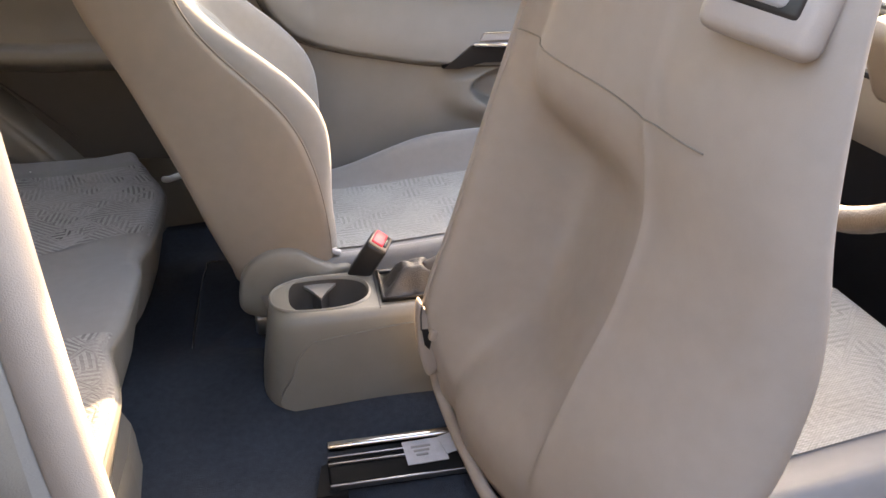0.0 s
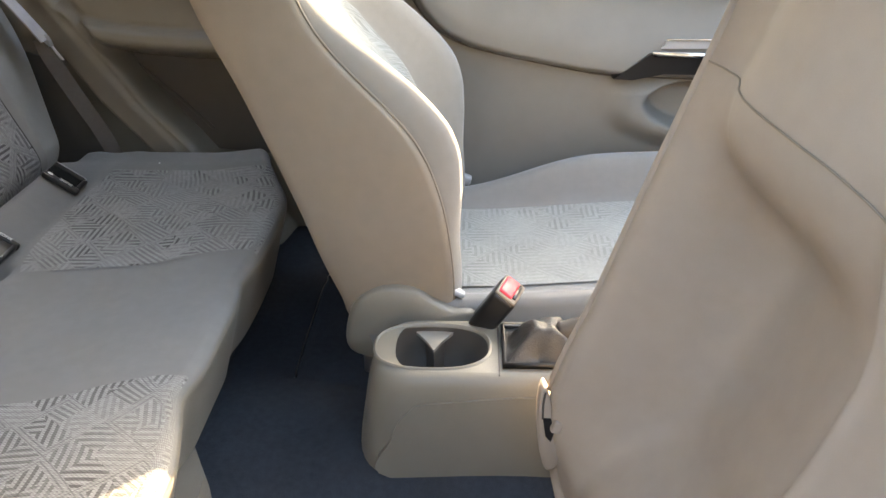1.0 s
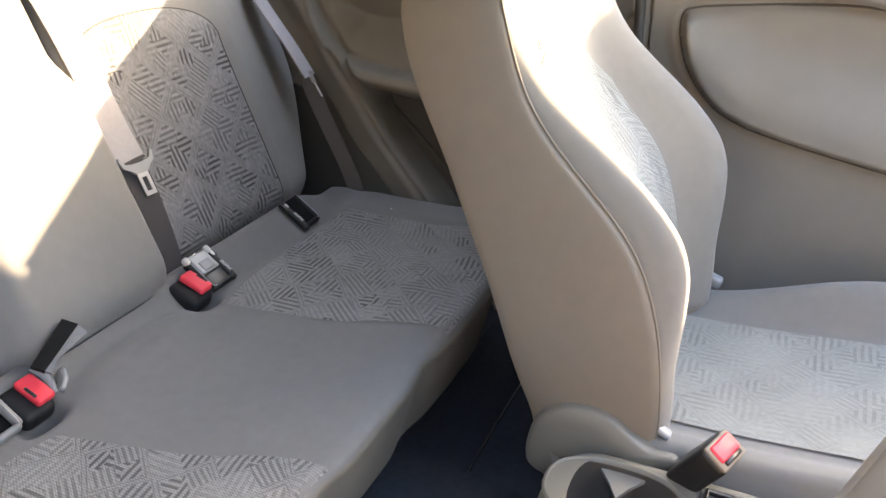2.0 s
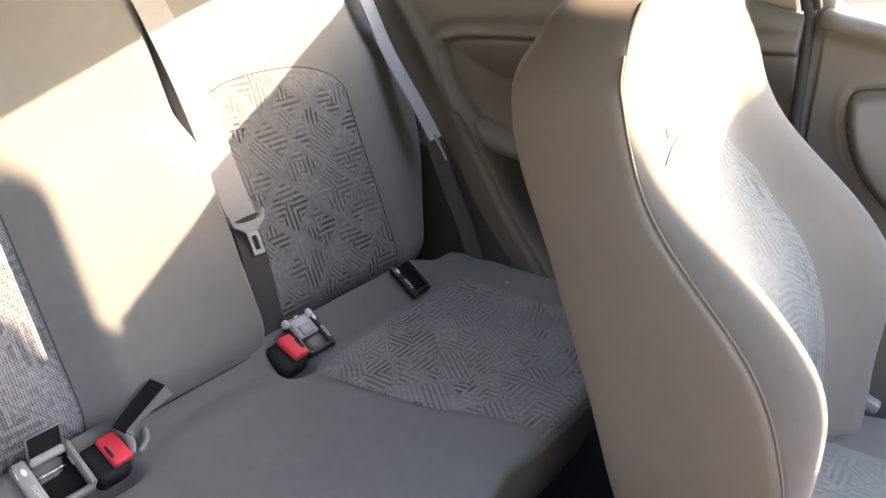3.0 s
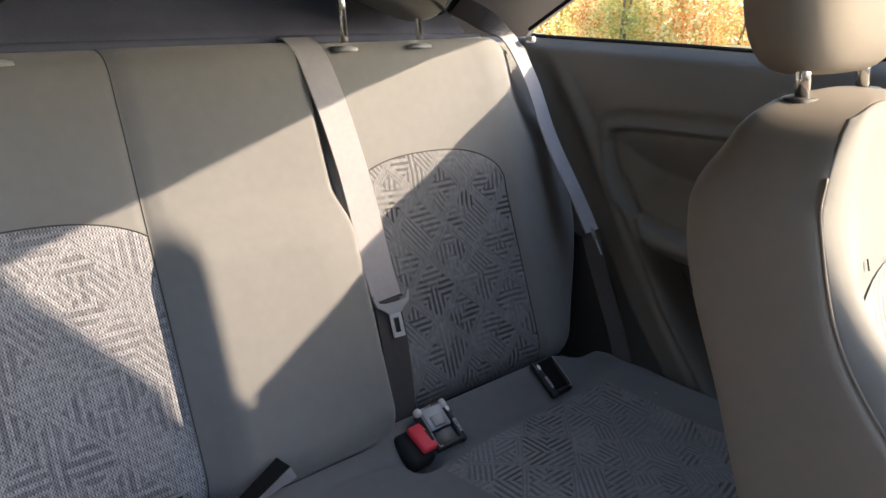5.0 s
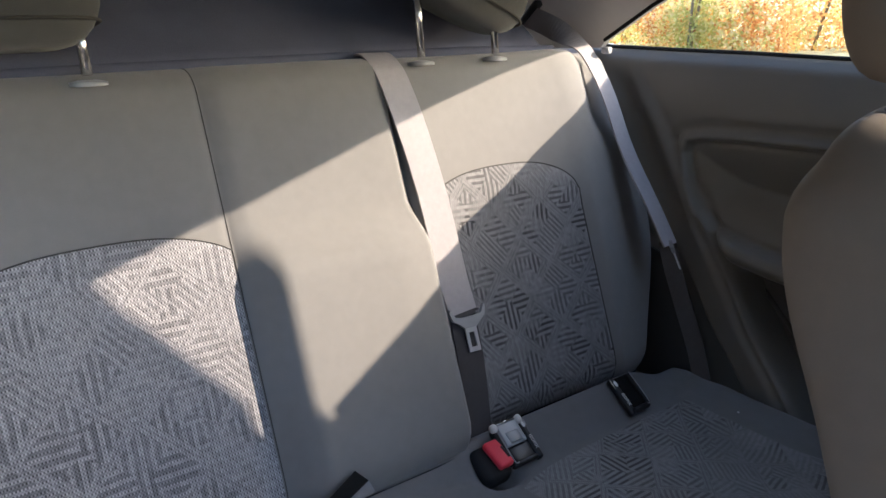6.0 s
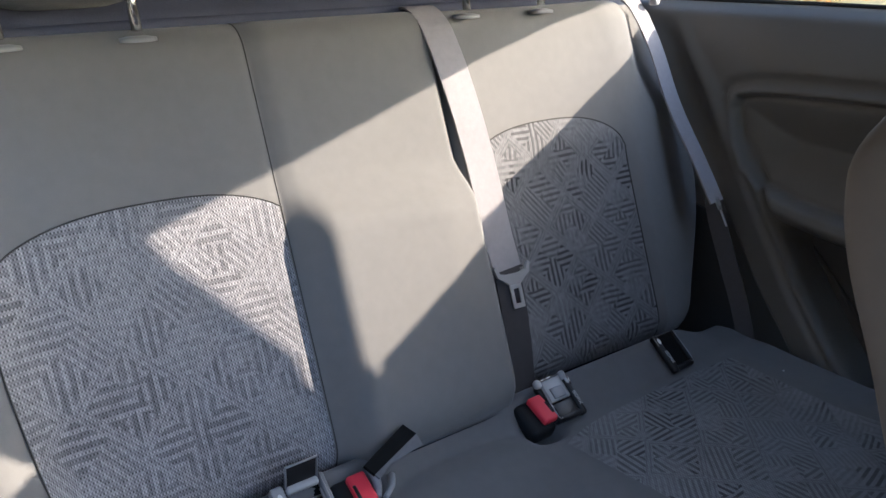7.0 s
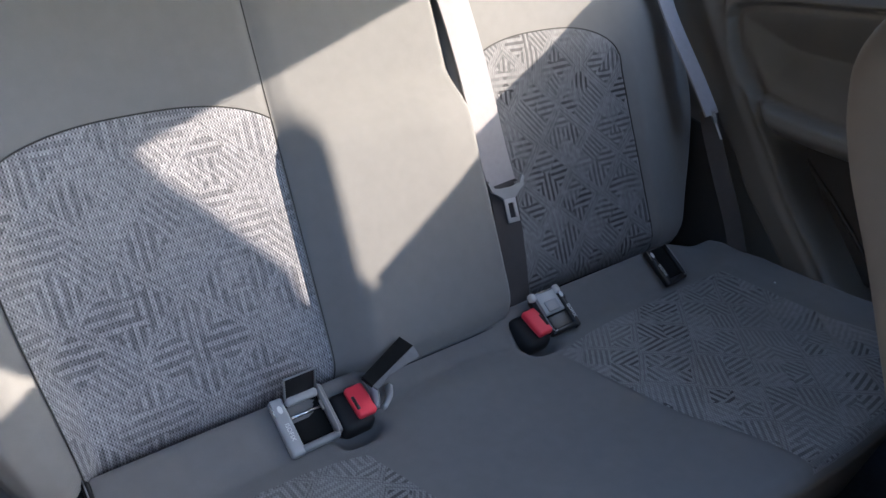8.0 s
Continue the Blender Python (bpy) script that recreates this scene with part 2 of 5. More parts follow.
def part(name, bm, mat, parent=None, label="", smooth=True):
    """One bmesh as one mesh object, under a thing or a part."""
    ob = new(name, finish(bm, name, mat, smooth))
    ob.parent = parent
    return tagged(ob, label)


def thing(name, at, label, category, group="", kind=""):
    """An empty at a thing's base, to carry its parts, which are built in world places."""
    ob = new(name)
    ob.empty_display_size = 0.05
    tagged(ob, label, category, group, kind)
    return ob


def grid(fn, nu, nv, uv_fn=None):
    """A sheet: fn(u, v) for u, v in 0..1; the UV map in metres by uv_fn."""
    bm = bmesh.new()
    vs = [[bm.verts.new(fn(i / nu, j / nv)) for j in range(nv + 1)] for i in range(nu + 1)]
    layer = bm.loops.layers.uv.new("UVMap")
    for i in range(nu):
        for j in range(nv):
            ij = ((i, j), (i + 1, j), (i + 1, j + 1), (i, j + 1))
            f = bm.faces.new([vs[a][b] for a, b in ij])
            for lp, (a, b) in zip(f.loops, ij):
                lp[layer].uv = uv_fn(a / nu, b / nv) if uv_fn else (a / nu, b / nv)
    return bm


def thick(bm, depth):
    """Gives a sheet a body: a copy of it, moved by the vector depth, and walls round the rim."""
    rim = [e for e in bm.edges if e.is_boundary]
    top = {v: bm.verts.new(v.co + Vector(depth)) for v in list(bm.verts)}
    for f in list(bm.faces):
        bm.faces.new([top[v] for v in reversed(f.verts)])
    for e in rim:
        a, b = e.verts
        bm.faces.new((a, b, top[b], top[a]))
    return bm


def loft(sections, cap=True, closed=True):
    bm = bmesh.new()
    rings = [[bm.verts.new(p) for p in s] for s in sections]
    n = len(rings[0])
    for a, b in zip(rings, rings[1:]):
        for k in range(n if closed else n - 1):
            bm.faces.new((a[k], a[(k + 1) % n], b[(k + 1) % n], b[k]))
    if cap:
        bm.faces.new(list(reversed(rings[0])))
        bm.faces.new(rings[-1])
    return bm


def spline(points, steps, closed=False):
    """Catmull-Rom through the points."""
    pts = [Vector(p) for p in points]
    n = len(pts)
    out = []
    for i in range(n if closed else n - 1):
        if closed:
            p = [pts[(i + k - 1) % n] for k in range(4)]
        else:
            p = [pts[min(max(i + k - 1, 0), n - 1)] for k in range(4)]
        for s in range(steps):
            t = s / steps
            out.append(0.5 * ((2 * p[1]) + (p[2] - p[0]) * t + (2 * p[0] - 5 * p[1] + 4 * p[2] - p[3]) * t * t + (3 * p[1] - p[0] - 3 * p[2] + p[3]) * t ** 3))
    if not closed:
        out.append(pts[-1])
    return out


def tube(points, radius, sides=8, closed=False):
    pts = [Vector(p) for p in points]
    bm = bmesh.new()
    rings = []
    n = len(pts)
    ref = None
    for i, p in enumerate(pts):
        if closed:
            d = (pts[(i + 1) % n] - pts[i - 1]).normalized()
        else:
            d = (pts[min(i + 1, n - 1)] - pts[max(i - 1, 0)]).normalized()
        if ref is None:
            ref = d.orthogonal().normalized()
        ref = (ref - d * ref.dot(d)).normalized()
        other = d.cross(ref)
        rings.append([bm.verts.new(p + radius * (math.cos(a) * ref + math.sin(a) * other)) for a in (2 * math.pi * k / sides for k in range(sides))])
    for i in range(n if closed else n - 1):
        a, b = rings[i], rings[(i + 1) % n]
        for k in range(sides):
            bm.faces.new((a[k], a[(k + 1) % sides], b[(k + 1) % sides], b[k]))
    if not closed:
        bm.faces.new(list(reversed(rings[0])))
        bm.faces.new(rings[-1])
    return bm


def ribbon(points, across, width, depth=0.0014):
    """A flat strap along the points; across is the direction of its width (one, or one a point)."""
    pts = [Vector(p) for p in points]
    many = not isinstance(across[0], (int, float))
    secs = []
    for i, p in enumerate(pts):
        d = (pts[min(i + 1, len(pts) - 1)] - pts[max(i - 1, 0)]).normalized()
        a = Vector(across[i] if many else across)
        a = (a - d * a.dot(d)).normalized()
        n = d.cross(a) * depth
        w = a * width / 2
        secs.append([p - w - n, p + w - n, p + w + n, p - w + n])
    return loft(secs)


def box(size, m=None, bevel=0.004, segments=2):
    bm = bmesh.new()
    bmesh.ops.create_cube(bm, size=1, matrix=Matrix.Diagonal((*size, 1)))
    if bevel:
        bmesh.ops.bevel(bm, geom=list(bm.edges), offset=min(bevel, min(size) * 0.45), segments=segments, affect="EDGES", profile=0.5)
    if m is not None:
        bm.transform(m)
    return bm


def slab(outline, depth):
    """A flat many-sided plate from its outline, thickened by the vector depth."""
    bm = bmesh.new()
    a = [bm.verts.new(p) for p in outline]
    b = [bm.verts.new(Vector(p) + Vector(depth)) for p in outline]
    bm.faces.new(a)
    bm.faces.new(list(reversed(b)))
    n = len(a)
    for k in range(n):
        bm.faces.new((a[k], b[k], b[(k + 1) % n], a[(k + 1) % n]))
    return bm


def lerp_table(table, z):
    for (z0, v0), (z1, v1) in zip(table, table[1:]):
        if z <= z1:
            t = min(max((z - z0) / (z1 - z0), 0), 1)
            return v0 + (v1 - v0) * t
    return table[-1][1]


def smooth_table(table, z):
    """Like lerp_table, rounded at the knots."""
    return sum(lerp_table(table, z + d) for d in (-0.03, -0.02, -0.01, 0, 0.01, 0.02, 0.03)) / 7


def ease(a, b, x):
    t = min(max((x - a) / (b - a), 0), 1)
    return t * t * (3 - 2 * t)


def attach(ob, parent):
    """Hangs a part, built in world places, under a thing."""
    ob.parent = parent
    if parent is not None and parent.type == "EMPTY":
        ob.matrix_parent_inverse = Matrix.Translation(-parent.location)
    return ob


def piece(name, bm, mat, parent, label="", smooth=True):
    return attach(part(name, bm, mat, None, label, smooth), parent)


def base(name, at, label, category, group="", kind=""):
    ob = thing(name, at, label, category, group, kind)
    ob.location = at
    return ob


def structure(name, bm, mat, label, category, smooth=True):
    return tagged(part(name, bm, mat, None, "", smooth), label, category, kind="structure")


MID = -0.02  # the car's middle line
FLOOR = 0.125
GROUND = -0.28

# ---- ground and distance ----
def ground_sheet():
    bm = bmesh.new()
    s = 900
    bmesh.ops.create_grid(bm, x_segments=8, y_segments=8, size=s, matrix=Matrix.Translation((0, 0, GROUND - 0.03)))
    return bm


structure("ground", ground_sheet(), VERGE, "dry yellow-green grassy ground round a road", "ground", False)
structure("road", slab([(-60, -14, GROUND - 0.02), (90, -14, GROUND - 0.02), (90, 19, GROUND - 0.02), (2, 20.5, GROUND - 0.02), (-9, 17.5, GROUND - 0.02), (-60, 15.5, GROUND - 0.02)], (0, 0, 0.02)), ASPHALT, "flat grey asphalt of a parking place", "road", False)


def leaf_material():
    m = material("autumn_leaves", (1, 1, 1), 0.8, vary=0.1)
    nt = m.node_tree
    geo = nt.nodes.new("ShaderNodeNewGeometry")
    ramp = nt.nodes.new("ShaderNodeValToRGB")
    cr = ramp.color_ramp
    cr.interpolation = "CONSTANT"
    stops = [(0.0, (0.58, 0.29, 0.12)), (0.10, (0.88, 0.54, 0.23)), (0.27, (0.93, 0.76, 0.36)), (0.46, (0.56, 0.60, 0.24)), (0.66, (0.86, 0.84, 0.46)), (0.80, (0.96, 0.91, 0.68))]
    while len(cr.elements) < len(stops):
        cr.elements.new(0.5)
    for e, (p, c) in zip(cr.elements, stops):
        e.position, e.color = p, (*c, 1)
    info, mix = nt.nodes.new("ShaderNodeObjectInfo"), nt.nodes.new("ShaderNodeMath")
    patch = nt.nodes.new("ShaderNodeTexNoise")
    patch.inputs["Scale"].default_value = 0.55
    place = nt.nodes.new("ShaderNodeTexCoord")
    nt.links.new(place.outputs["Object"], patch.inputs["Vector"])
    own = nt.nodes.new("ShaderNodeMath")
    own.operation, own.inputs[1].default_value = "MULTIPLY_ADD", 0.40
    nt.links.new(geo.outputs["Random Per Island"], own.inputs[0])
    shift = nt.nodes.new("ShaderNodeMath")
    shift.operation, shift.inputs[1].default_value = "MULTIPLY_ADD", 0.9
    nt.links.new(patch.outputs["Fac"], shift.inputs[0])
    nt.links.new(info.outputs["Random"], shift.inputs[2])
    nt.links.new(shift.outputs[0], own.inputs[2])
    mix.operation = "FRACT"
    nt.links.new(own.outputs[0], mix.inputs[0])
    nt.links.new(mix.outputs[0], ramp.inputs["Fac"])
    bs = nt.nodes["Principled BSDF"]
    nt.links.new(ramp.outputs["Color"], bs.inputs["Base Color"])
    through_leaf, mixed = nt.nodes.new("ShaderNodeBsdfTranslucent"), nt.nodes.new("ShaderNodeMixShader")
    nt.links.new(ramp.outputs["Color"], through_leaf.inputs["Color"])
    mixed.inputs[0].default_value = 0.85
    nt.links.new(bs.outputs[0], mixed.inputs[1])
    nt.links.new(through_leaf.outputs[0], mixed.inputs[2])
    nt.links.new(mixed.outputs[0], nt.nodes["Material Output"].inputs["Surface"])
    return m


LEAVES = leaf_material()
BARK = material("bark", (0.24, 0.18, 0.12), 0.9, vary=0.3, scale=12, fine=80, bump=0.6)


def bush(at, height, spread, rnd):
    ob = base("shrub", at, "tall autumn shrub with orange, yellow and green leaves", "shrub", "shrubs beside the road")
    x, y, z = at
    for k in range(3):
        a = rnd.uniform(0, 6.28)
        tip = Vector((x + math.cos(a) * spread * 0.5, y + math.sin(a) * spread * 0.4, z + height * 0.7))
        rings = []
        foot = Vector((x + 0.1 * math.cos(a), y + 0.1 * math.sin(a), z - 0.1))
        for j in range(6):
            c = foot.lerp(tip, j / 5) + Vector((0, 0, 0.2 * math.sin(j)))
            r = 0.045 * (1 - j / 6.5)
            rings.append([c + Vector((r * math.cos(b), r * math.sin(b), 0)) for b in (6.283 * q / 7 for q in range(7))])
        piece("limb", loft(rings), BARK, ob)
    verts, faces = [], []
    lumps = [(Vector((rnd.gauss(0, 0.45) * spread, rnd.gauss(0, 0.08) * spread, height * rnd.choice((0.06, 0.12, rnd.uniform(0.1, 0.85), rnd.uniform(0.1, 0.85))))), spread * rnd.uniform(0.28, 0.55)) for _ in range(22)]
    for _ in range(5600):
        c, r = rnd.choice(lumps)
        d = Vector((rnd.gauss(0, 1), rnd.gauss(0, 1), rnd.gauss(0, 1))).normalized() * r * rnd.uniform(0.55, 1.05)
        d.y *= 0.4
        p = Vector((x, y, z)) + c + d
        if p.z < z:
            continue
        u = Vector((rnd.gauss(0, 1), rnd.gauss(0, 1), rnd.gauss(0, 1))).normalized()
        v = u.orthogonal().normalized()
        s = rnd.uniform(0.035, 0.075)
        k = len(verts)
        verts += [p - u * s, p + v * s * 0.6, p + u * s, p - v * s * 0.6]
        faces.append((k, k + 1, k + 2, k + 3))
    me = bpy.data.meshes.new("crown")
    me.from_pydata(verts, [], faces)
    me.materials.append(LEAVES)
    crown = new("crown", me)
    attach(tagged(crown, "leaves in orange, yellow and green"), ob)
    return ob


rnd = random.Random(4)
for k in range(31):
    bx = -30 + 1.15 * k + rnd.uniform(-0.4, 0.4)
    bush((bx, 24 + rnd.uniform(-1.2, 1.2) - 0.05 * (bx + 30) - 4.5 * ease(-7.9, -11.8, bx), GROUND - 0.03), rnd.uniform(4.5, 6.5), rnd.uniform(1.9, 2.5), rnd)

# ---- unseen dark wall, added to close the driver's side and block its light ----
LIGHT_BLOCK = material("dark_light_blocker", (0.035, 0.034, 0.032), 0.9, vary=0.3, scale=6, fine=90, bump=0.5, spec=0.2)
structure("light_block_wall", slab([(-7, -2.4, GROUND - 0.02), (9, -2.4, GROUND - 0.02), (9, -2.4, 1.85), (-7, -2.4, 1.85)], (0, -0.12, 0)), LIGHT_BLOCK, "unseen plain dark wall, added to block light beside the car", "wall", False)

# ---- car shell ----
structure("floor", thick(grid(lambda u, v: (-0.75 + 2.6 * u, MID + (v - 0.5) * 1.54, FLOOR + 0.03 * math.exp(-(((v - 0.5) * 1.54 - 0.05) / 0.12) ** 2) - 0.012 * noise.noise((u * 9, v * 6, 0))), 60, 40), (0, 0, -0.03)), CARPET, "dark blue-black carpeted car floor", "floor")
structure("ceiling", thick(grid(lambda u, v: (-0.62 + 1.76 * u, MID + (v - 0.5) * 1.06, 1.19 + 0.10 * math.sin(math.pi * v) ** 0.7 * (0.45 + 0.55 * math.sin(math.pi * min(max(u, 0.05), 0.95)))), 24, 20), (0, 0, 0.03)), LINER, "pale grey cloth headliner of the car roof", "ceiling")


def wall_y(z, side):
    """The leaning inner face of the cabin above the sill; side is 1 at the passenger's side, -1 at the driver's."""
    return MID + side * (0.68 - (z - 0.92) * 0.56)


def shell(name, outline, side, mat, label, category, depth=0.012):
    pts = [(x, wall_y(z, side), z) for x, z in outline]
    return structure(name, slab(pts, (0, side * depth, 0)), mat, label, category, False)


for side, tag, word in ((1, "left", "passenger's"), (-1, "right", "driver's")):
    shell("pillar_c_" + tag, [(-0.62, 0.90), (-0.29, 0.92), (-0.27, 0.935), (-0.137, 0.998), (-0.055, 1.032), (0.053, 1.068), (0.102, 1.081), (0.196, 1.106), (0.276, 1.127), (0.337, 1.147), (0.397, 1.163), (0.392, 1.215), (-0.62, 1.215)], side, PILLAR_GREY, "pale grey trim of the rear roof pillar", "pillar")
    shell("pillar_b_" + tag, [(0.425, 0.825), (0.546, 0.825), (0.540, 0.90), (0.500, 1.215), (0.392, 1.215), (0.397, 1.163), (0.411, 1.088), (0.430, 1.016), (0.442, 0.976), (0.462, 0.945), (0.470, 0.905)], side, TRIM_LIGHT, "cream plastic trim of the pillar between the windows", "pillar")
    shell("roof_rail_" + tag, [(0.502, 1.215), (0.51, 1.165), (1.05, 1.15), (1.72, 0.74), (1.80, 0.74), (1.12, 1.215)], side, LINER, "pale grey trim along the roof edge", "pillar")
    w = structure("window_" + ("1" if side == 1 else "2"), slab([(x, MID + side * (0.694 - (z - 0.92) * 0.56), z) for x, z in ((-0.29, 0.890), (0.47, 0.870), (0.40, 1.165), (0.177, 1.12), (0.0, 1.07), (-0.134, 1.02), (-0.30, 0.94))], (0, side * 0.004, 0)), GLASS, "clear fixed rear side window of the car", "window", False)
    w.visible_shadow = False
    seal = [(x, wall_y(z, side) - side * 0.001, z) for x, z in ((0.471, 0.915), (0.464, 0.945), (0.444, 0.976), (0.432, 1.016), (0.413, 1.088), (0.399, 1.165), (0.337, 1.149), (0.276, 1.129), (0.196, 1.107), (0.102, 1.083), (0.053, 1.070), (-0.055, 1.034), (-0.137, 1.000), (-0.273, 0.935))]
    attach(part("window_seal", tube(seal, 0.0035, 6), RUBBER), w)

# ---- passenger's side: rear panel ----
POCKET = [(-0.075, 0.748), (-0.068, 0.768), (-0.036, 0.776), (0.028, 0.781), (0.15, 0.786), (0.62, 0.80), (0.62, 0.585), (0.2, 0.594), (0.113, 0.601), (0.053, 0.609), (0.0, 0.624), (-0.034, 0.650), (-0.060, 0.697)]
POCKET_LOW = [(-0.3, 0.80), (-0.085, 0.775), (-0.066, 0.72), (-0.030, 0.648), (0.0, 0.624), (0.053, 0.609), (0.113, 0.601), (0.2, 0.594), (0.6, 0.585)]
RIB_X = [(0.12, 0.345), (0.27, 0.242), (0.37, 0.168), (0.46, 0.095), (0.533, 0.050), (0.61, -0.003), (0.69, -0.054), (0.78, -0.11), (0.90, -0.20), (1.0, -0.27)]
SILL_Z = [(-0.34, 0.927), (-0.276, 0.923), (-0.135, 0.924), (0.028, 0.926), (0.172, 0.926), (0.332, 0.929), (0.4, 0.929), (0.466, 0.929), (0.48, 0.87), (0.6, 0.84)]


def inside_by(x, z, outline):
    """The distance from a place to an outline: plus inside it, minus outside."""
    best, odd = 9.0, False
    for (ax, az), (bx, bz) in zip(outline, outline[1:] + outline[:1]):
        dx, dz = bx - ax, bz - az
        t = min(max(((x - ax) * dx + (z - az) * dz) / (dx * dx + dz * dz), 0), 1)
        best = min(best, math.hypot(x - ax - t * dx, z - az - t * dz))
        if (az > z) != (bz > z) and x < ax + (z - az) / dz * dx:
            odd = not odd
    return best if odd else -best


def side_panel_y(x, z):
    d = inside_by(x, z, POCKET)
    top_side = ease(0.752, 0.775, z)
    sink = 0.015 * ease(-0.003, 0.006, d) + 0.004 * math.exp(-((d - 0.006) / 0.004) ** 2) + 0.048 * ease(0.005, 0.12, d)
    lip = (1 - ease(0.38, 0.46, x)) * 0.003 * math.exp(-((d + 0.006) / 0.004) ** 2) - 0.007 * top_side * math.exp(-((d + 0.024) / 0.0085) ** 2)
    low = lerp_table(POCKET_LOW, x)
    run = x - lerp_table(RIB_X, z)  # across the rib that slants down beside the seat belt
    right = ease(0.010, 0.026, run)
    ledge = 0.020 * math.exp(-((z - low + 0.020) / 0.020) ** 2) * right
    under = 0.095 * (1 - ease(low - 0.085, low - 0.03, z)) * right
    top = lerp_table(SILL_Z, x)
    sill = 0.016 * ease(top - 0.035, top, z) ** 2 + 0.011 * ease(top - 0.11, top, z) ** 1.4
    rib = (0.007 * math.exp(-(run / 0.006) ** 2) - 0.006 * math.exp(-((run - 0.014) / 0.007) ** 2)) * (1 - ease(0.62, 0.72, z))
    valley = 0.014 * math.exp(-((run + 0.055) / 0.03) ** 2) * ease(0.55, 0.75, z) * (1 - ease(0.84, 0.90, z))
    step = 0.014 * (1 - ease(-0.03, 0.01, run)) * (1 - ease(0.82, 0.91, z))
    well = 0.08 * ease(-0.075, -0.105, run) * (1 - ease(0.50, 0.60, z))
    return 0.655 + well + sink - lip - ledge + under + sill - rib + valley - step


def panel_place(u, v):
    x = -0.34 + 0.90 * u
    z = 0.06 + (lerp_table(SILL_Z, x) - 0.06) * v
    return x, side_panel_y(x, z), z


rear_panel = structure("side_panel_left", thick(grid(panel_place, 260, 230), (0, 0.03, 0)), TRIM_SIDE, "grey plastic side trim, toned for shade, with a sunken armrest pocket beside the rear seat", "side trim")
# Dark sheet painting the shade between backrest and seat belt.
piece("well_shade_sheet", slab([(x, 0.640, z) for x, z in ((-0.25, 0.30), (0.035, 0.30), (0.012, 0.41), (-0.012, 0.465), (-0.034, 0.508), (-0.055, 0.545), (-0.25, 0.60))], (0, 0.006, 0)), TRIM_DARK, rear_panel, "dark sheet for the shade behind the seat belt", False)
# Dark trim sheet with the deep shade under the armrest painted in.
piece("shaded_lower_trim", slab([(x, 0.722, z) for x, z in ((0.03, 0.570), (0.065, 0.518), (0.100, 0.462), (0.140, 0.405), (0.20, 0.33), (0.54, 0.30), (0.54, 0.545), (0.30, 0.552), (0.15, 0.558))], (0, 0.004, 0)), TRIM_DARK, rear_panel, "dark lower trim under the armrest, its deep shade painted in", False)
piece("trim_ridge", tube(spline([(0.048, 0.720, 0.548), (0.080, 0.719, 0.512), (0.150, 0.719, 0.445), (0.215, 0.720, 0.375)], 6), 0.004, 8), TRIM_DARK, rear_panel, "slanting ridge of the lower trim")
piece("sill_edge", tube([(x, 0.682, z - 0.001) for x, z in SILL_Z[:-2]], 0.0035, 8), RUBBER, rear_panel, "black rubber edge below the window")
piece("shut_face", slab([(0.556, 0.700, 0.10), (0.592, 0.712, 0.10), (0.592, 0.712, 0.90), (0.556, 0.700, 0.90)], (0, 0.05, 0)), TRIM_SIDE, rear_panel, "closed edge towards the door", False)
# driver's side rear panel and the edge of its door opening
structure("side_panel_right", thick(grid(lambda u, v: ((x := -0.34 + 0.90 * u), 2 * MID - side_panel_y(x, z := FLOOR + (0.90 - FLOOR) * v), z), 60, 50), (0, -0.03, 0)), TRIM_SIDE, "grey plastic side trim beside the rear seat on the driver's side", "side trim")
edge = [(0.565, -0.735, 1.10), (0.567, -0.735, 0.85), (0.571, -0.738, 0.70), (0.575, -0.738, 0.62), (0.590, -0.74, 0.40), (0.63, -0.74, 0.24), (0.71, -0.74, 0.18)]
frame_right = structure("door_opening_right", tube(spline(edge, 8), 0.017, 12), CLOTH_BACK, "beige rubber seal along the rear edge of the open door's frame", "door seal")
piece("pillar_trim", ribbon([(x - 0.05, y - 0.015, z) for x, y, z in spline(edge[:5], 8)], (1, 0.15, 0), 0.085, 0.012), TRIM, frame_right, "grey plastic pillar trim")
piece("outer_flange", tube([(x - 0.035, y - 0.05, z) for x, y, z in spline(edge, 8)], 0.02, 10), RUBBER, frame_right, "black rubber body edge")

# ---- passenger's door ----
PAD = [(0.5, 0.75), (0.626, 0.70), (0.668, 0.63), (0.767, 0.562), (0.906, 0.527), (1.056, 0.499), (1.3, 0.49), (1.7, 0.49)]


DOOR_TOP = [(0.50, 0.868), (0.565, 0.863), (0.75, 0.828), (0.93, 0.790), (1.08, 0.748), (1.20, 0.712), (1.50, 0.660), (1.70, 0.640)]


def door_top(x):
    return smooth_table(DOOR_TOP, x)


PAD_EDGE = [(1.7, 0.49), (1.3, 0.49), (1.056, 0.499), (0.987, 0.508), (0.929, 0.519), (0.84, 0.537), (0.767, 0.556), (0.717, 0.578), (0.691, 0.600), (0.668, 0.627), (0.648, 0.663), (0.636, 0.705), (0.635, 0.730), (0.641, 0.745), (0.666, 0.752), (0.718, 0.757), (0.801, 0.763), (0.931, 0.764), (1.08, 0.726), (1.20, 0.690), (1.5, 0.637), (1.7, 0.617)]


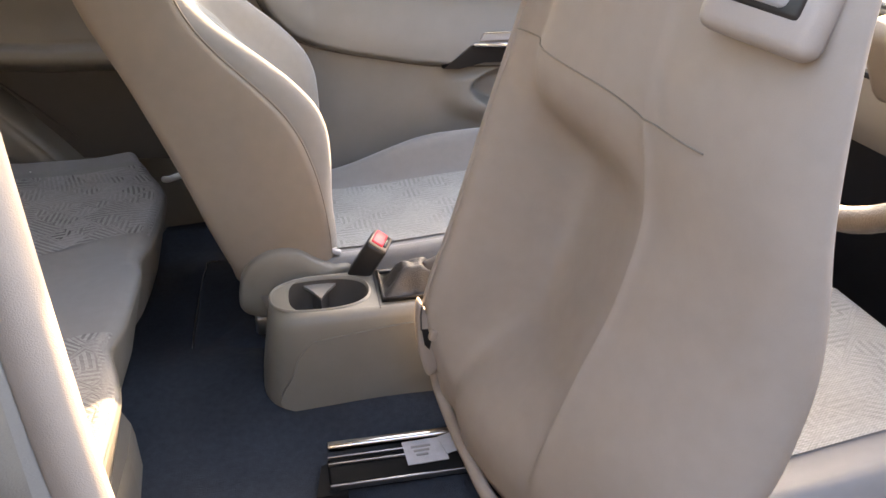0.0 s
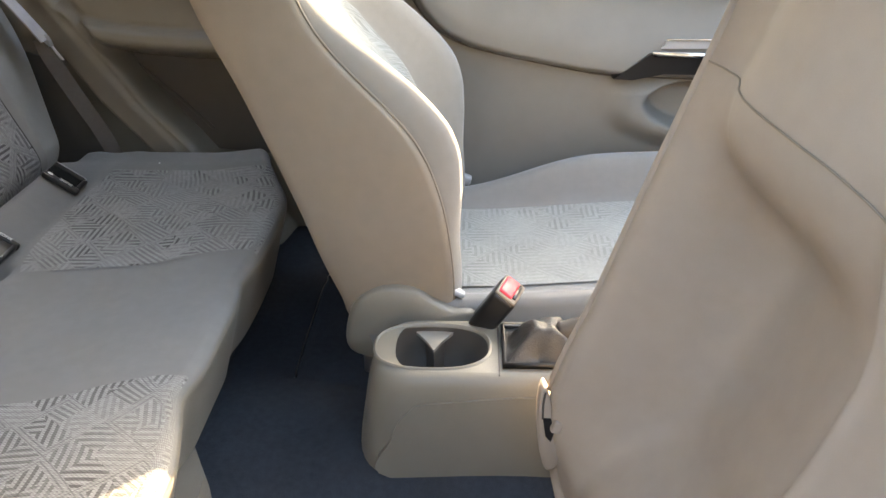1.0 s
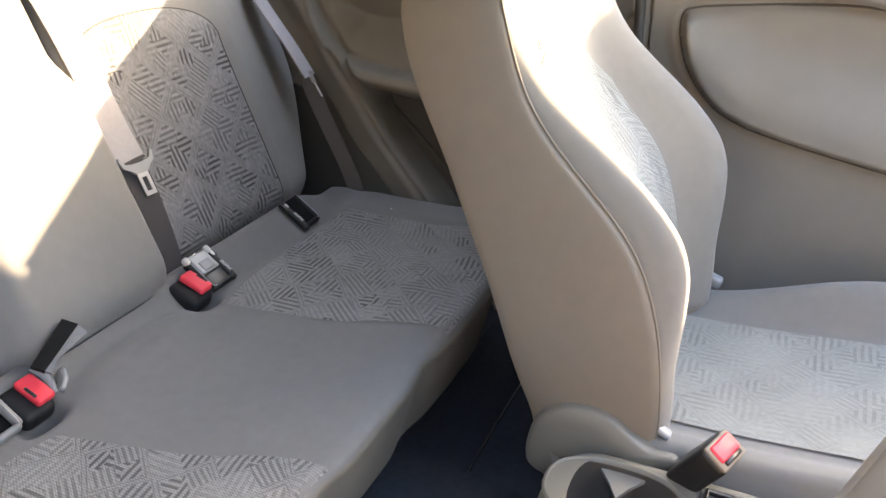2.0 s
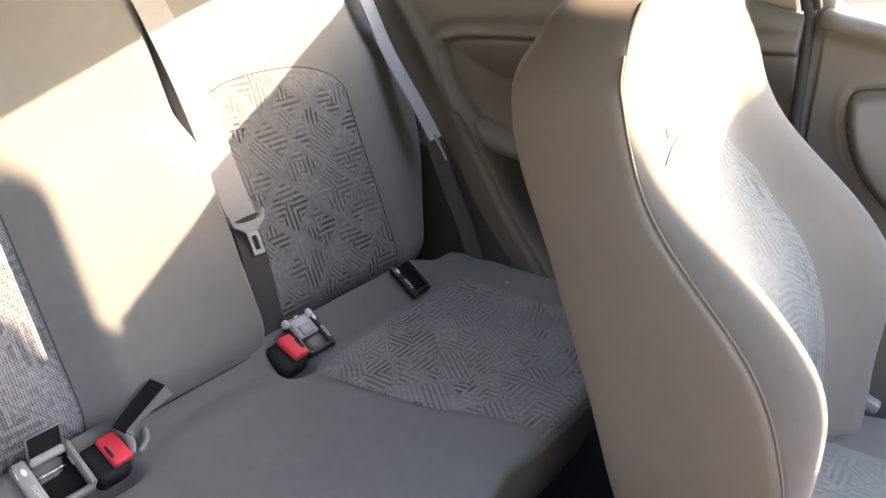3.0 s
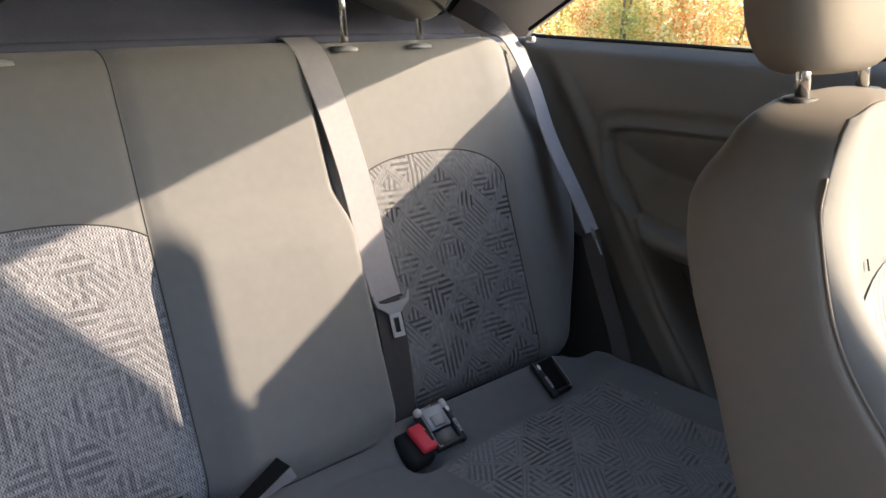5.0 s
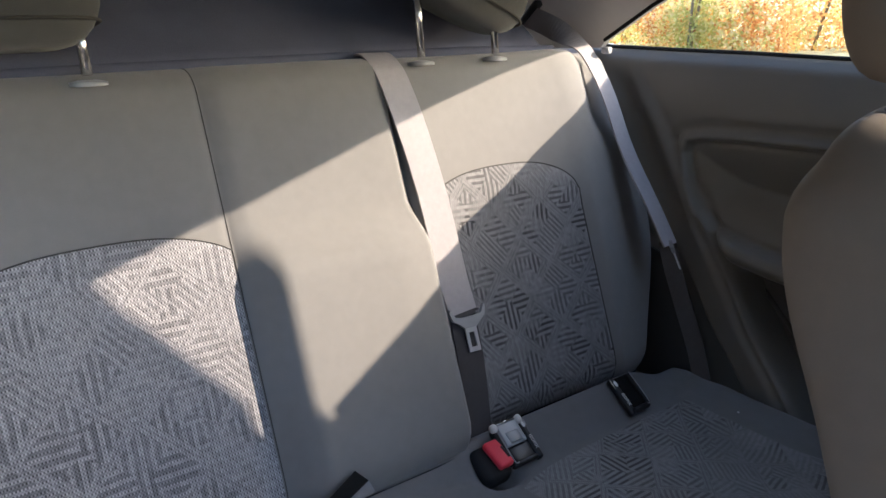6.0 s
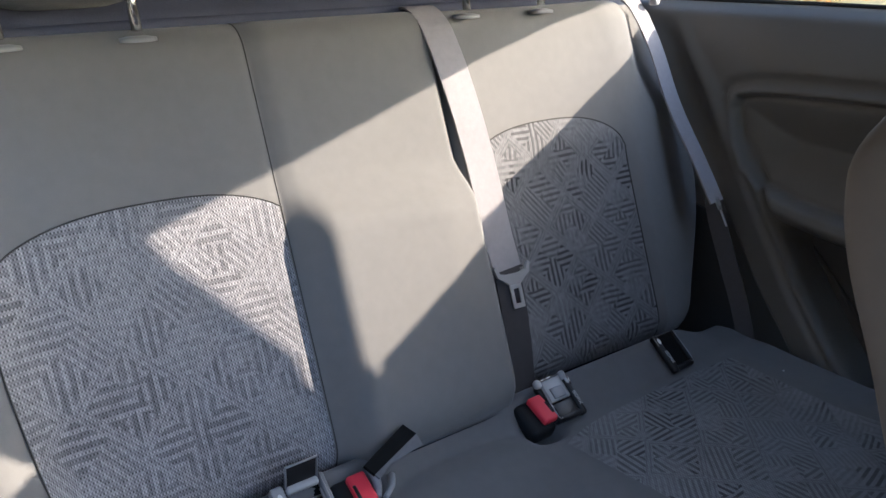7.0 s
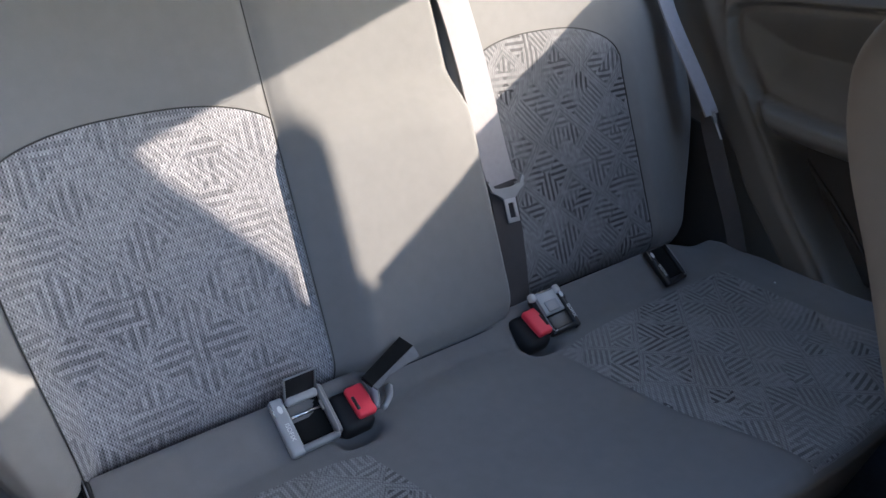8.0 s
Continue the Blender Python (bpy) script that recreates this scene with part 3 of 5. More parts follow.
def door_y(x, z):
    d = inside_by(x, z, PAD_EDGE)
    low = lerp_table(PAD, x)
    over = ease(-0.002, 0.018, d)
    swell = over * (0.030 * (1 - ease(low + 0.03, low + 0.17, z)) + 0.007) - 0.004 * math.exp(-((d + 0.001) / 0.004) ** 2)
    lip = 0.004 * math.exp(-((d + 0.012) / 0.007) ** 2) * (1 - ease(0.66, 0.72, x))
    top = 0.02 * ease(door_top(x) - 0.045, door_top(x), z)
    belly = 0.02 * math.exp(-((z - 0.38) / 0.10) ** 2) * ease(0.8, 1.2, x)
    c = 1 - math.hypot((x - 1.250) / 0.122, (z - 0.438 - 0.06 * (1.25 - x)) / 0.048)  # plus inside the pull's hollow
    arm = 0.022 * ease(-1.1, -0.25, c) * (1 - ease(0.465, 0.500, z)) * ease(0.98, 1.10, x)
    scoop = 0.066 * ease(-0.10, 0.14, c)
    return 0.705 - swell - lip - top - belly - arm + scoop


door = structure("door_1", thick(grid(lambda u, v: ((x := 0.585 + 1.02 * u), door_y(x, z := 0.15 + (door_top(x) - 0.15) * v), z), 210, 170), (0, 0.035, 0)), TRIM, "closed grey front passenger door with a padded upper panel", "door")
piece("pad_joint", tube(spline([(x, door_y(x, z) - 0.0005, z) for x, z in PAD_EDGE[1:-1]], 6), 0.0022, 6), TRIM_DARK, door, "dark joint under the padded panel")
piece("door_seal", tube([(0.572, 0.70, 0.15), (0.571, 0.695, 0.60), (0.565, 0.692, 0.85), (0.552, 0.668, 0.92), (0.508, 0.535, 1.17)], 0.009, 8), TRIM_DARK, door, "dark grey-brown rubber door seal")
piece("window_ledge", thick(grid(lambda u, v: ((x := 0.585 + 0.965 * u), 0.674 + 0.061 * v, door_top(x) - 0.002 + 0.008 * v), 40, 3), (0, 0, -0.02)), TRIM, door, "upper ledge of the door")
piece("handle_recess", slab([(1.052, 0.664, 0.502), (1.120, 0.660, 0.553), (1.40, 0.660, 0.546), (1.40, 0.664, 0.508), (1.15, 0.664, 0.512), (1.09, 0.664, 0.500)], (0, 0.03, 0)), BLACK, door, "black door handle wedge", False)
pull = piece("door_handle", ribbon([(1.122, 0.656, 0.555), (1.22, 0.653, 0.552), (1.40, 0.656, 0.548)], (0, 0, 1), 0.010, 0.004), CHROME, door, "bright chrome door handle strip")
piece("switch_recess", slab([(1.140, 0.666, 0.562), (1.152, 0.666, 0.578), (1.40, 0.666, 0.578), (1.40, 0.666, 0.562)], (0, 0.02, 0)), PLASTIC_PALE, door, "pale recess above the handle", False)
piece("recess_edge", tube([(1.148, 0.664, 0.580), (1.26, 0.664, 0.580), (1.40, 0.664, 0.580)], 0.0018, 6), CHROME, door, "bright upper edge of the recess")
w = structure("window_3", slab([(x, wall_y(z, 1) + 0.014, z) for x, z in ((0.57, 0.85), (0.93, 0.775), (1.20, 0.70), (1.60, 0.64), (1.68, 0.76), (1.05, 1.155), (0.51, 1.17))], (0, 0.004, 0)), GLASS, "clear front passenger door window", "window", False)
w.visible_shadow = False
piece("window_channel", ribbon([(0.566, 0.690, 0.86), (0.523, 0.538, 1.165)], (1, 0, 0), 0.026, 0.006), TRIM_DARK, w, "dark window channel")

# ---- front of the cabin ----
dash = structure("dashboard", loft([[(x, y, z) for x, z in ((1.66, 0.50), (1.60, 0.53), (1.53, 0.62), (1.52, 0.72), (1.58, 0.80), (1.85, 0.84), (2.0, 0.80), (2.0, 0.50))] for y in (-0.70, -0.45, -0.1, 0.3, 0.66)]), TRIM, "grey moulded dashboard", "dashboard")
piece("dash_joint", tube([(1.522, -0.70, 0.66), (1.517, -0.1, 0.665), (1.522, 0.66, 0.66)], 0.004, 6), RUBBER, dash, "dark joint across the dashboard")
# Black panel painting the darkness of the footwell under the dashboard.
piece("footwell_dark_panel", loft([[(x, y, z) for x, z in ((1.70, 0.12), (1.66, 0.50), (1.64, 0.535), (1.98, 0.535), (1.98, 0.12))] for y in (-0.70, -0.1, 0.66)]), BLACK, dash, "black panel standing in for the dark footwell below the dashboard")
piece("vent", box((0.02, 0.12, 0.07), pose(1.525, -0.16, 0.735, 0, -10, 0), 0.006), BLACK, dash, "black air vent")
for k in range(3):
    piece("vent_slat", box((0.006, 0.11, 0.008), pose(1.512, -0.16, 0.715 + 0.02 * k, 0, 20, 0), 0.002), TRIM_DARK, dash)
ws = structure("windscreen", slab([(1.86, -0.68, 0.86), (1.86, 0.64, 0.86), (1.13, 0.50, 1.20), (1.13, -0.54, 1.20)], (0.004, 0, 0.006)), GLASS, "clear sloping windscreen", "window", False)
ws.visible_shadow = False
structure("bulkhead", slab([(1.9, -0.78, GROUND + 0.1), (1.9, 0.74, GROUND + 0.1), (1.9, 0.74, 0.82), (1.9, -0.78, 0.82)], (0.03, 0, 0)), TRIM_DARK, "dark front wall of the cabin", "wall", False)
structure("cowl_side_left", slab([(1.60, 0.70, 0.10), (1.93, 0.70, 0.10), (1.93, 0.70, 0.74), (1.60, 0.70, 0.645)], (0, 0.03, 0)), TRIM_DARK, "dark side wall of the front footwell", "wall", False)
structure("sill_right", box((1.5, 0.10, 0.16), pose(0.9, -0.79, 0.06), 0.02), PAINT, "painted door sill on the driver's side", "sill")

# driver's door, swung wide open
swing = Matrix.Translation((1.42, -0.80, 0)) @ pose(0, 0, 0, 0, 0, 80)
open_door = structure("door_2", box((0.94, 0.05, 0.72), swing @ Matrix.Translation((-0.48, 0, 0.50)), 0.02), TRIM, "grey driver's door standing wide open", "door")
piece("outer_skin", box((0.96, 0.03, 0.74), swing @ Matrix.Translation((-0.48, -0.044, 0.50)), 0.012), PAINT, open_door, "silver outer skin")
pane = attach(part("pane", slab([swing @ Vector(p) for p in ((-0.94, -0.02, 0.87), (-0.05, -0.02, 0.87), (-0.42, 0.10, 1.16), (-0.90, 0.10, 1.16))], (0, 0.004, 0)), GLASS, None, "clear door window", False), open_door)
pane.visible_shadow = False

wheel = base("steering_wheel", (1.385, -0.34, 0.72), "grey leather steering wheel in front of the dashboard", "steering wheel")
e1, e2 = Vector((0, 1, 0)), Vector((0.44, 0, 0.9))
hub = Vector((1.385, -0.34, 0.74))
piece("rim", tube([hub + 0.185 * (math.cos(a) * e1 + math.sin(a) * e2) for a in (2 * math.pi * k / 48 for k in range(48))], 0.0155, 12, True), LEATHER, wheel, "grey leather rim")
piece("hub", box((0.05, 0.15, 0.11), Matrix.Translation(hub + Vector((0.03, 0, -0.01))) @ pose(0, 0, 0, 0, -26, 0), 0.02, 3), TRIM_DARK, wheel, "dark airbag cover")
for dy in (-1, 1):
    piece("spoke", ribbon([hub + Vector((0.03, 0.06 * dy, -0.01)), hub + Vector((0.015, 0.12 * dy, -0.005)), hub + Vector((0, 0.178 * dy, 0))], e2, 0.035, 0.008), STEEL, wheel)
piece("column", tube([hub + Vector((0.03, 0, -0.02)), hub + Vector((0.22, 0, -0.11))], 0.04, 14), TRIM_DARK, wheel)

# ---- boot ----
shelf = base("parcel_shelf", (-0.30, MID, 0.90), "dark blue-grey cloth parcel shelf tilted up behind the rear seat", "parcel shelf")
piece("board", thick(grid(lambda u, v: (-0.285 - 0.36 * v, MID + (u - 0.5) * (1.04 - 0.1 * v), 0.925 + 0.30 * v + 0.006 * noise.noise((u * 14, v * 2, 3))), 60, 16), (-0.012, 0, -0.012)), CARPET_GREY, shelf)
piece("front_edge", tube(spline([(-0.272, MID - 0.53, 0.921), (-0.278, MID - 0.3, 0.925), (-0.280, MID, 0.925), (-0.278, MID + 0.3, 0.925), (-0.272, MID + 0.53, 0.921)], 8), 0.010, 10), CARPET_GREY, shelf, "rolled edge of the shelf")
structure("tailgate", slab([(-0.66, MID - 0.64, FLOOR), (-0.66, MID + 0.64, FLOOR), (-0.66, MID + 0.60, 1.25), (-0.66, MID - 0.60, 1.25)], (-0.04, 0, 0)), TRIM_DARK, "dark closed tailgate of the boot", "tailgate", False)
# ---- rear seat ----
B0, UP, OUT = Vector((0, 0, 0.36)), Vector((-0.358, 0, 0.934)), Vector((0.934, 0, 0.358))
S_TOP, ROLL = 0.575, 0.045
SEAM_R, SPLIT = -0.174, 0.108
WIDE_END, NARROW_END = -0.655, 0.648


def back_height(y, s):
    return back_form(y, s) - 0.07 * (1 - ease(-0.02, 0.085, s)) ** 2


def back_form(y, s):
    """How far the rear backrest stands out of its plane."""
    z = 0.36 + 0.934 * s
    low = 1 - ease(0.665, 0.735, z)
    if SEAM_R <= y <= SPLIT:
        e, f = y - SEAM_R, SPLIT - y
        bulge = 0.040 * low * ease(-0.005, 0.05, e) * 1.0
        rim = -0.014 * (1 - ease(0, 0.016, f))
        return bulge * (1 - 0.15 * ease(0.08, 0.0, f)) + rim + 0.004 * ease(0, 0.03, e) - 0.0015 * math.exp(-(e / 0.006) ** 2)
    if y < SEAM_R:
        e = SEAM_R - y
        rim = -0.0015 * math.exp(-(e / 0.006) ** 2)
        wing = 0.050 * ease(0.29, 0.385, e) * (0.35 + 0.65 * low)
        dish = -0.010 * math.sin(math.pi * min(e / 0.34, 1)) * low
        end = -0.08 * ease(WIDE_END + 0.06, WIDE_END, y) ** 2
        return rim + wing + dish + end
    e = y - SPLIT
    rim = -0.014 * (1 - ease(0, 0.014, e))
    wing = -0.012 * ease(0.345, 0.52, e) - 0.026 * ease(0.74, 0.84, z) * ease(0.40, 0.455, e)
    dish = -0.024 * math.sin(math.pi * min(max(e / 0.36, 0), 1)) ** 0.6 * (0.3 + 0.7 * low)
    end = -0.05 * ease(NARROW_END - 0.035, NARROW_END, y) ** 2
    return rim + wing + dish + end


def back_point(y, s, lift=0.0):
    tuck = 0.58 * (1 - ease(-0.02, 0.30, s))
    h_at, y0 = back_height(y, min(s, S_TOP)), y
    y = y - max(y - 0.46, 0) * tuck + max(-0.47 - y, 0) * tuck
    if s <= S_TOP:
        return Vector((0, y, 0)) + B0 + UP * s + OUT * (h_at + lift)
    a = (s - S_TOP) / ROLL
    h = h_at
    c = Vector((0, y, 0)) + B0 + UP * S_TOP + OUT * (h - ROLL)
    return c + (ROLL + lift) * (OUT * math.cos(a) + UP * math.sin(a))


def back_loop(y):
    ss = [-0.06 + 0.635 * k / 46 for k in range(47)] + [S_TOP + ROLL * math.pi * k / 12 for k in range(1, 13)]
    loop = [back_point(y, s) for s in ss]
    last = loop[-1]
    return loop + [last - UP * 0.2, last - UP * 0.60]


def span(a, b, fine, n):
    """Stations from a to b, closer together at both ends."""
    out = []
    for k in range(n + 1):
        t = k / n
        out.append(a + (b - a) * (t + fine * math.sin(2 * math.pi * t) / (-2 * math.pi)))
    return out


def arch(y0, y1, s_side, s_mid):
    """The top line of a patterned field, rounded."""
    def top(y):
        t = (y - y0) / (y1 - y0) * 2 - 1
        return s_side + (s_mid - s_side) * max(0, 1 - abs(t) ** 2.6) ** 0.62
    return top


def field(y0, y1, top, s0=-0.03, lift=0.002, size=1.0):
    def at(u, v):
        return y0 + (y1 - y0) * u, s0 + (top(y0 + (y1 - y0) * u) - s0) * v
    return grid(lambda u, v: back_point(*at(u, v), lift), 44, 60, lambda u, v: tuple(size * c for c in at(u, v)))


wide = base("rear_backrest_wide", (-0.05, -0.27, 0.33), "grey cloth wide rear backrest with a patterned field", "backrest", "rear backrests")
piece("cushion", loft([back_loop(y) for y in span(WIDE_END, SEAM_R, 0.6, 40)[:-1] + span(SEAM_R, SPLIT - 0.002, 0.7, 44)]), CLOTH, wide)
top_d = arch(-0.516, -0.150, 0.345, 0.410)
piece("patterned_field", field(-0.516, SEAM_R - 0.003, top_d), PATTERN_WIDE, wide, "jacquard cloth with ribbed patches")
piece("seam", tube([back_point(SEAM_R, -0.03 + 0.67 * k / 70, 0.0002) for k in range(71)], 0.0008, 6), PIPING, wide, "dark sewn seam")
outline = [back_point(-0.516, -0.02 + 0.365 * k / 20, 0.002) for k in range(20)] + [back_point(y, top_d(y), 0.002) for y in span(-0.516, SEAM_R, 0.0, 30)]
piece("piping", tube(outline, 0.001, 6), PIPING, wide, "dark edging of the patterned field")

narrow = base("rear_backrest_narrow", (-0.05, 0.35, 0.33), "grey cloth narrow rear backrest with an arched patterned field", "backrest", "rear backrests")
piece("cushion", loft([back_loop(y) for y in span(SPLIT + 0.002, NARROW_END, 0.6, 56)]), CLOTH, narrow)
top_p = arch(0.122, 0.452, 0.365, 0.428)
piece("patterned_field", field(0.122, 0.452, top_p), PATTERN, narrow, "jacquard cloth with ribbed patches")
outline = [back_point(0.122, -0.02 + 0.385 * k / 20, 0.002) for k in range(20)] + [back_point(y, top_p(y), 0.002) for y in span(0.122, 0.452, 0.0, 40)] + [back_point(0.452, 0.365 - 0.385 * k / 20, 0.002) for k in range(21)]
piece("piping", tube(outline, 0.001, 6), PIPING, narrow, "dark edging of the patterned field")

# Dark strips painting the shade in the gap under each backrest.
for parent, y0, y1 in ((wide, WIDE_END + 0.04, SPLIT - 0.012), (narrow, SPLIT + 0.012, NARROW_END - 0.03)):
    piece("gap_shade_strip", grid(lambda u, v: back_point(y0 + (y1 - y0) * u, -0.06 + 0.085 * v, 0.0045), 40, 8), CARPET, parent, "dark strip for the shade in the gap below the backrest")

C_L, C_R = 0.640, -0.690


def cushion_top(x, y):
    z = 0.362 + 0.010 * math.cos(2 * math.pi * (y - MID) / 0.62) * ease(0.0, 0.15, x) * -0.6
    z += 0.006 * math.exp(-((y - MID) / 0.10) ** 2)
    z += 0.012 * ease(0.25, 0.38, x) - 0.004
    end = max(ease(C_L - 0.045, C_L, y), ease(C_R + 0.07, C_R, y))
    z += 0.014 * max(ease(0.47, 0.54, y), ease(-0.53, -0.60, y)) * ease(0.0, 0.1, x)
    middle = math.exp(-((y - MID) / 0.115) ** 4)
    z += (0.040 - 0.006 * middle) * (1 - 0.75 * max(ease(0.45, 0.56, y), ease(-0.56, -0.66, y))) * (1 - ease(-0.006, 0.060 - 0.026 * middle, x)) + 0.012 * middle * math.exp(-((x - 0.07) / 0.05) ** 2)
    for py, px in ((0.122, 0.038), (-0.190, 0.045)):  # hollows for the buckles
        z -= 0.030 * math.exp(-((y - py) / 0.028) ** 4 - ((x - px) / 0.030) ** 4)
    return z - 0.055 * end ** 2 - 0.10 * (1 - ease(-0.045, -0.004, x)) ** 1.5


def cushion_front(y):
    d = abs(y - MID)  # each seat swells out beyond the middle, past a shallow notch
    swell = -0.009 * math.exp(-((d - 0.128) / 0.035) ** 2) + (0.026 if y < MID else 0.007) * ease(0.14, 0.28, d)
    return 0.445 + swell - 0.095 * ease(0.30, C_L, y) ** 1.3 - 0.085 * ease(-0.44, C_R, y) ** 1.3


def cushion_point(y, v, lift=0.0):
    """v from 0 at the back edge to 1 at the foot of the front roll."""
    xf, r = cushion_front(y), 0.020
    if v < 0.62:
        x = -0.06 + (xf - r + 0.06) * v / 0.62
        y -= max(y - 0.45, 0) * 0.36 * (1 - ease(-0.06, 0.09, x))
        return Vector((x, y, cushion_top(x, y) + lift))
    z1 = cushion_top(xf - r, y)
    if v < 0.84:
        a = (v - 0.62) / 0.22 * math.radians(82)
        return Vector((xf - r + (r + lift) * math.sin(a), y, z1 - r + (r + lift) * math.cos(a)))
    a = math.radians(82)
    w = (v - 0.84) / 0.16
    return Vector((xf - r + (r + lift) * math.sin(a) - 0.038 * w, y, z1 - r + (r + lift) * math.cos(a) - 0.130 * w))


bench = base("rear_seat_cushion", (0.2, MID, 0.20), "grey cloth rear bench cushion with two patterned seats", "seat cushion")
piece("cushion", loft([[cushion_point(y, v) for v in [0.19 * k / 40 for k in range(40)] + [0.19 + 0.81 * k / 44 for k in range(45)]] + [Vector((0.33, y, 0.200)), Vector((-0.06, y, 0.200))] for y in span(C_R, C_L, 0.1, 170)]), CLOTH_BENCH, bench)


def bench_field(y_in, y_out, v0, v1, rear):
    def at(u, v):
        x0 = rear(u)
        vv = v0 + x0 + (v1 - v0 - x0) * v
        xr = vv
        yi = y_in(xr)
        return yi + (y_out - yi) * u, vv
    return grid(lambda u, v: cushion_point(*at(u, v), 0.0018), 40, 70, lambda u, v: (at(u, v)[0], at(u, v)[1] * 0.80))


piece("patterned_field", bench_field(lambda v: lerp_table([(0.0, 0.115), (0.2, 0.128), (0.45, 0.155), (0.6, 0.182), (0.72, 0.178), (1.0, 0.135)], v), 0.512, 0.165, 0.745, lambda u: 0.03 * (2 * u - 1) ** 4), PATTERN_BENCH, bench, "jacquard cloth with ribbed patches")
piece("patterned_field", bench_field(lambda v: lerp_table([(0.0, -0.235), (0.2, -0.205), (0.45, -0.162), (0.6, -0.128), (0.72, -0.124), (1.0, -0.155)], v), -0.565, 0.178, 0.745, lambda u: 0.03 * (2 * u - 1) ** 4), PATTERN_BENCH, bench, "jacquard cloth with ribbed patches")
piece("front_band", grid(lambda u, v: cushion_point(C_R + 0.06 + (C_L - C_R - 0.12) * u, 0.80 + 0.20 * v, 0.0015), 120, 16), TRIM_SIDE, bench, "brown-grey front face under the edge")
skirt = [(0.36, -0.060), (0.402, -0.076), (0.434, -0.130), (0.440, -0.20), (0.436, -0.40), (0.36, -0.46)]
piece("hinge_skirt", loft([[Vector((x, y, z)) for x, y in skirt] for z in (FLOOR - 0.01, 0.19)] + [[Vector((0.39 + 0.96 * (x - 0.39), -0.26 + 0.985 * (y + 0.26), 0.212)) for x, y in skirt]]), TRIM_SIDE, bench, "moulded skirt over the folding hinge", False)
piece("base_panel", slab([(0.355, C_R + 0.03, FLOOR - 0.01), (0.355, C_L - 0.02, FLOOR - 0.01), (0.335, C_L - 0.08, 0.27), (0.335, C_R + 0.08, 0.27)], (-0.03, 0, 0)), CARPET, bench, "dark carpeted riser under the cushion", False)


def ring_section(cx, cy, z, hx, hy, power=2.6, n=28):
    out = []
    for k in range(n):
        a = 2 * math.pi * k / n
        c, s = math.cos(a), math.sin(a)
        out.append(Vector((cx + hx * abs(c) ** (2 / power) * (1 if c >= 0 else -1), cy + hy * abs(s) ** (2 / power) * (1 if s >= 0 else -1), z)))
    return out


def pillow(at, width, height, depth, lean=-10, flare=0.9):
    """A headrest's padded body, round at all its edges; at is the middle of its under side."""
    secs = []
    n = 16
    for k in range(n + 1):
        t = k / n
        a = math.pi * t
        f = max(math.sin(a), 0.02) ** 0.42
        wide_at = flare + (1 - flare) * (1 - abs(2 * t - 1))
        secs.append(ring_section(0, 0, height * (0.5 - 0.5 * math.cos(a)), depth / 2 * f, width / 2 * f * wide_at, 3.0))
    bm = loft(secs)
    bm.transform(Matrix.Translation(at) @ pose(0, 0, 0, 0, lean, 0))
    return bm


def posts(parent, ys, foot, top, sleeve_label="chrome headrest post"):
    for y in ys:
        piece("post", tube([(foot[0], y, foot[1]), (top[0], y, top[1])], 0.0062, 10), CHROME, parent, sleeve_label)
        piece("sleeve", loft([ring_section(foot[0], y, foot[1] - 0.012, 0.015, 0.022, 2.2, 18), ring_section(foot[0], y, foot[1] - 0.008, 0.0145, 0.0215, 2.2, 18), ring_section(foot[0], y, foot[1] - 0.006, 0.009, 0.012, 2.2, 18)]), PLASTIC_PALE, parent, "oval plastic post sleeve")


for ys, lift, note, wide_pad, cock in (((-0.440, -0.296), 0.030, "low", 0.205, 0.0), ((0.183, 0.331), 0.028, "raised and crooked", 0.25, -21.0)):
    hr = base("rear_headrest", (-0.22, sum(ys) / 2, 0.925), "grey cloth rear headrest, " + note + " on two chrome posts", "headrest", "rear headrests")
    ym = sum(ys) / 2
    z0 = 0.925 + lift
    tip_up = Matrix.Translation((-0.235, ys[1], z0)) @ pose(0, 0, 0, cock, 0, 0) @ Matrix.Translation((0.235, -ys[1], -z0))
    pad = pillow((-0.235, ym, z0), wide_pad, 0.15, 0.10, flare=0.97)
    pad.transform(tip_up)
    piece("pad", pad, HEAD_CLOTH, hr)
    ring = ring_section(0, 0, 0.030, 0.0478, wide_pad / 2 * 0.935, 3.0, 40)
    piece("pad_seam", tube([tip_up @ Matrix.Translation((-0.235, ym, z0)) @ pose(0, 0, 0, 0, -10, 0) @ p for p in ring], 0.0022, 6, True), PIPING, hr, "dark seam round the pad")
    posts(hr, ys, (-0.222, 0.927), (-0.238, z0 + (0.10 if cock else 0.05)))


# ---- seat belts and buckles on the rear seat ----
def on_back(y, s, lift):
    return back_point(y, s, lift)


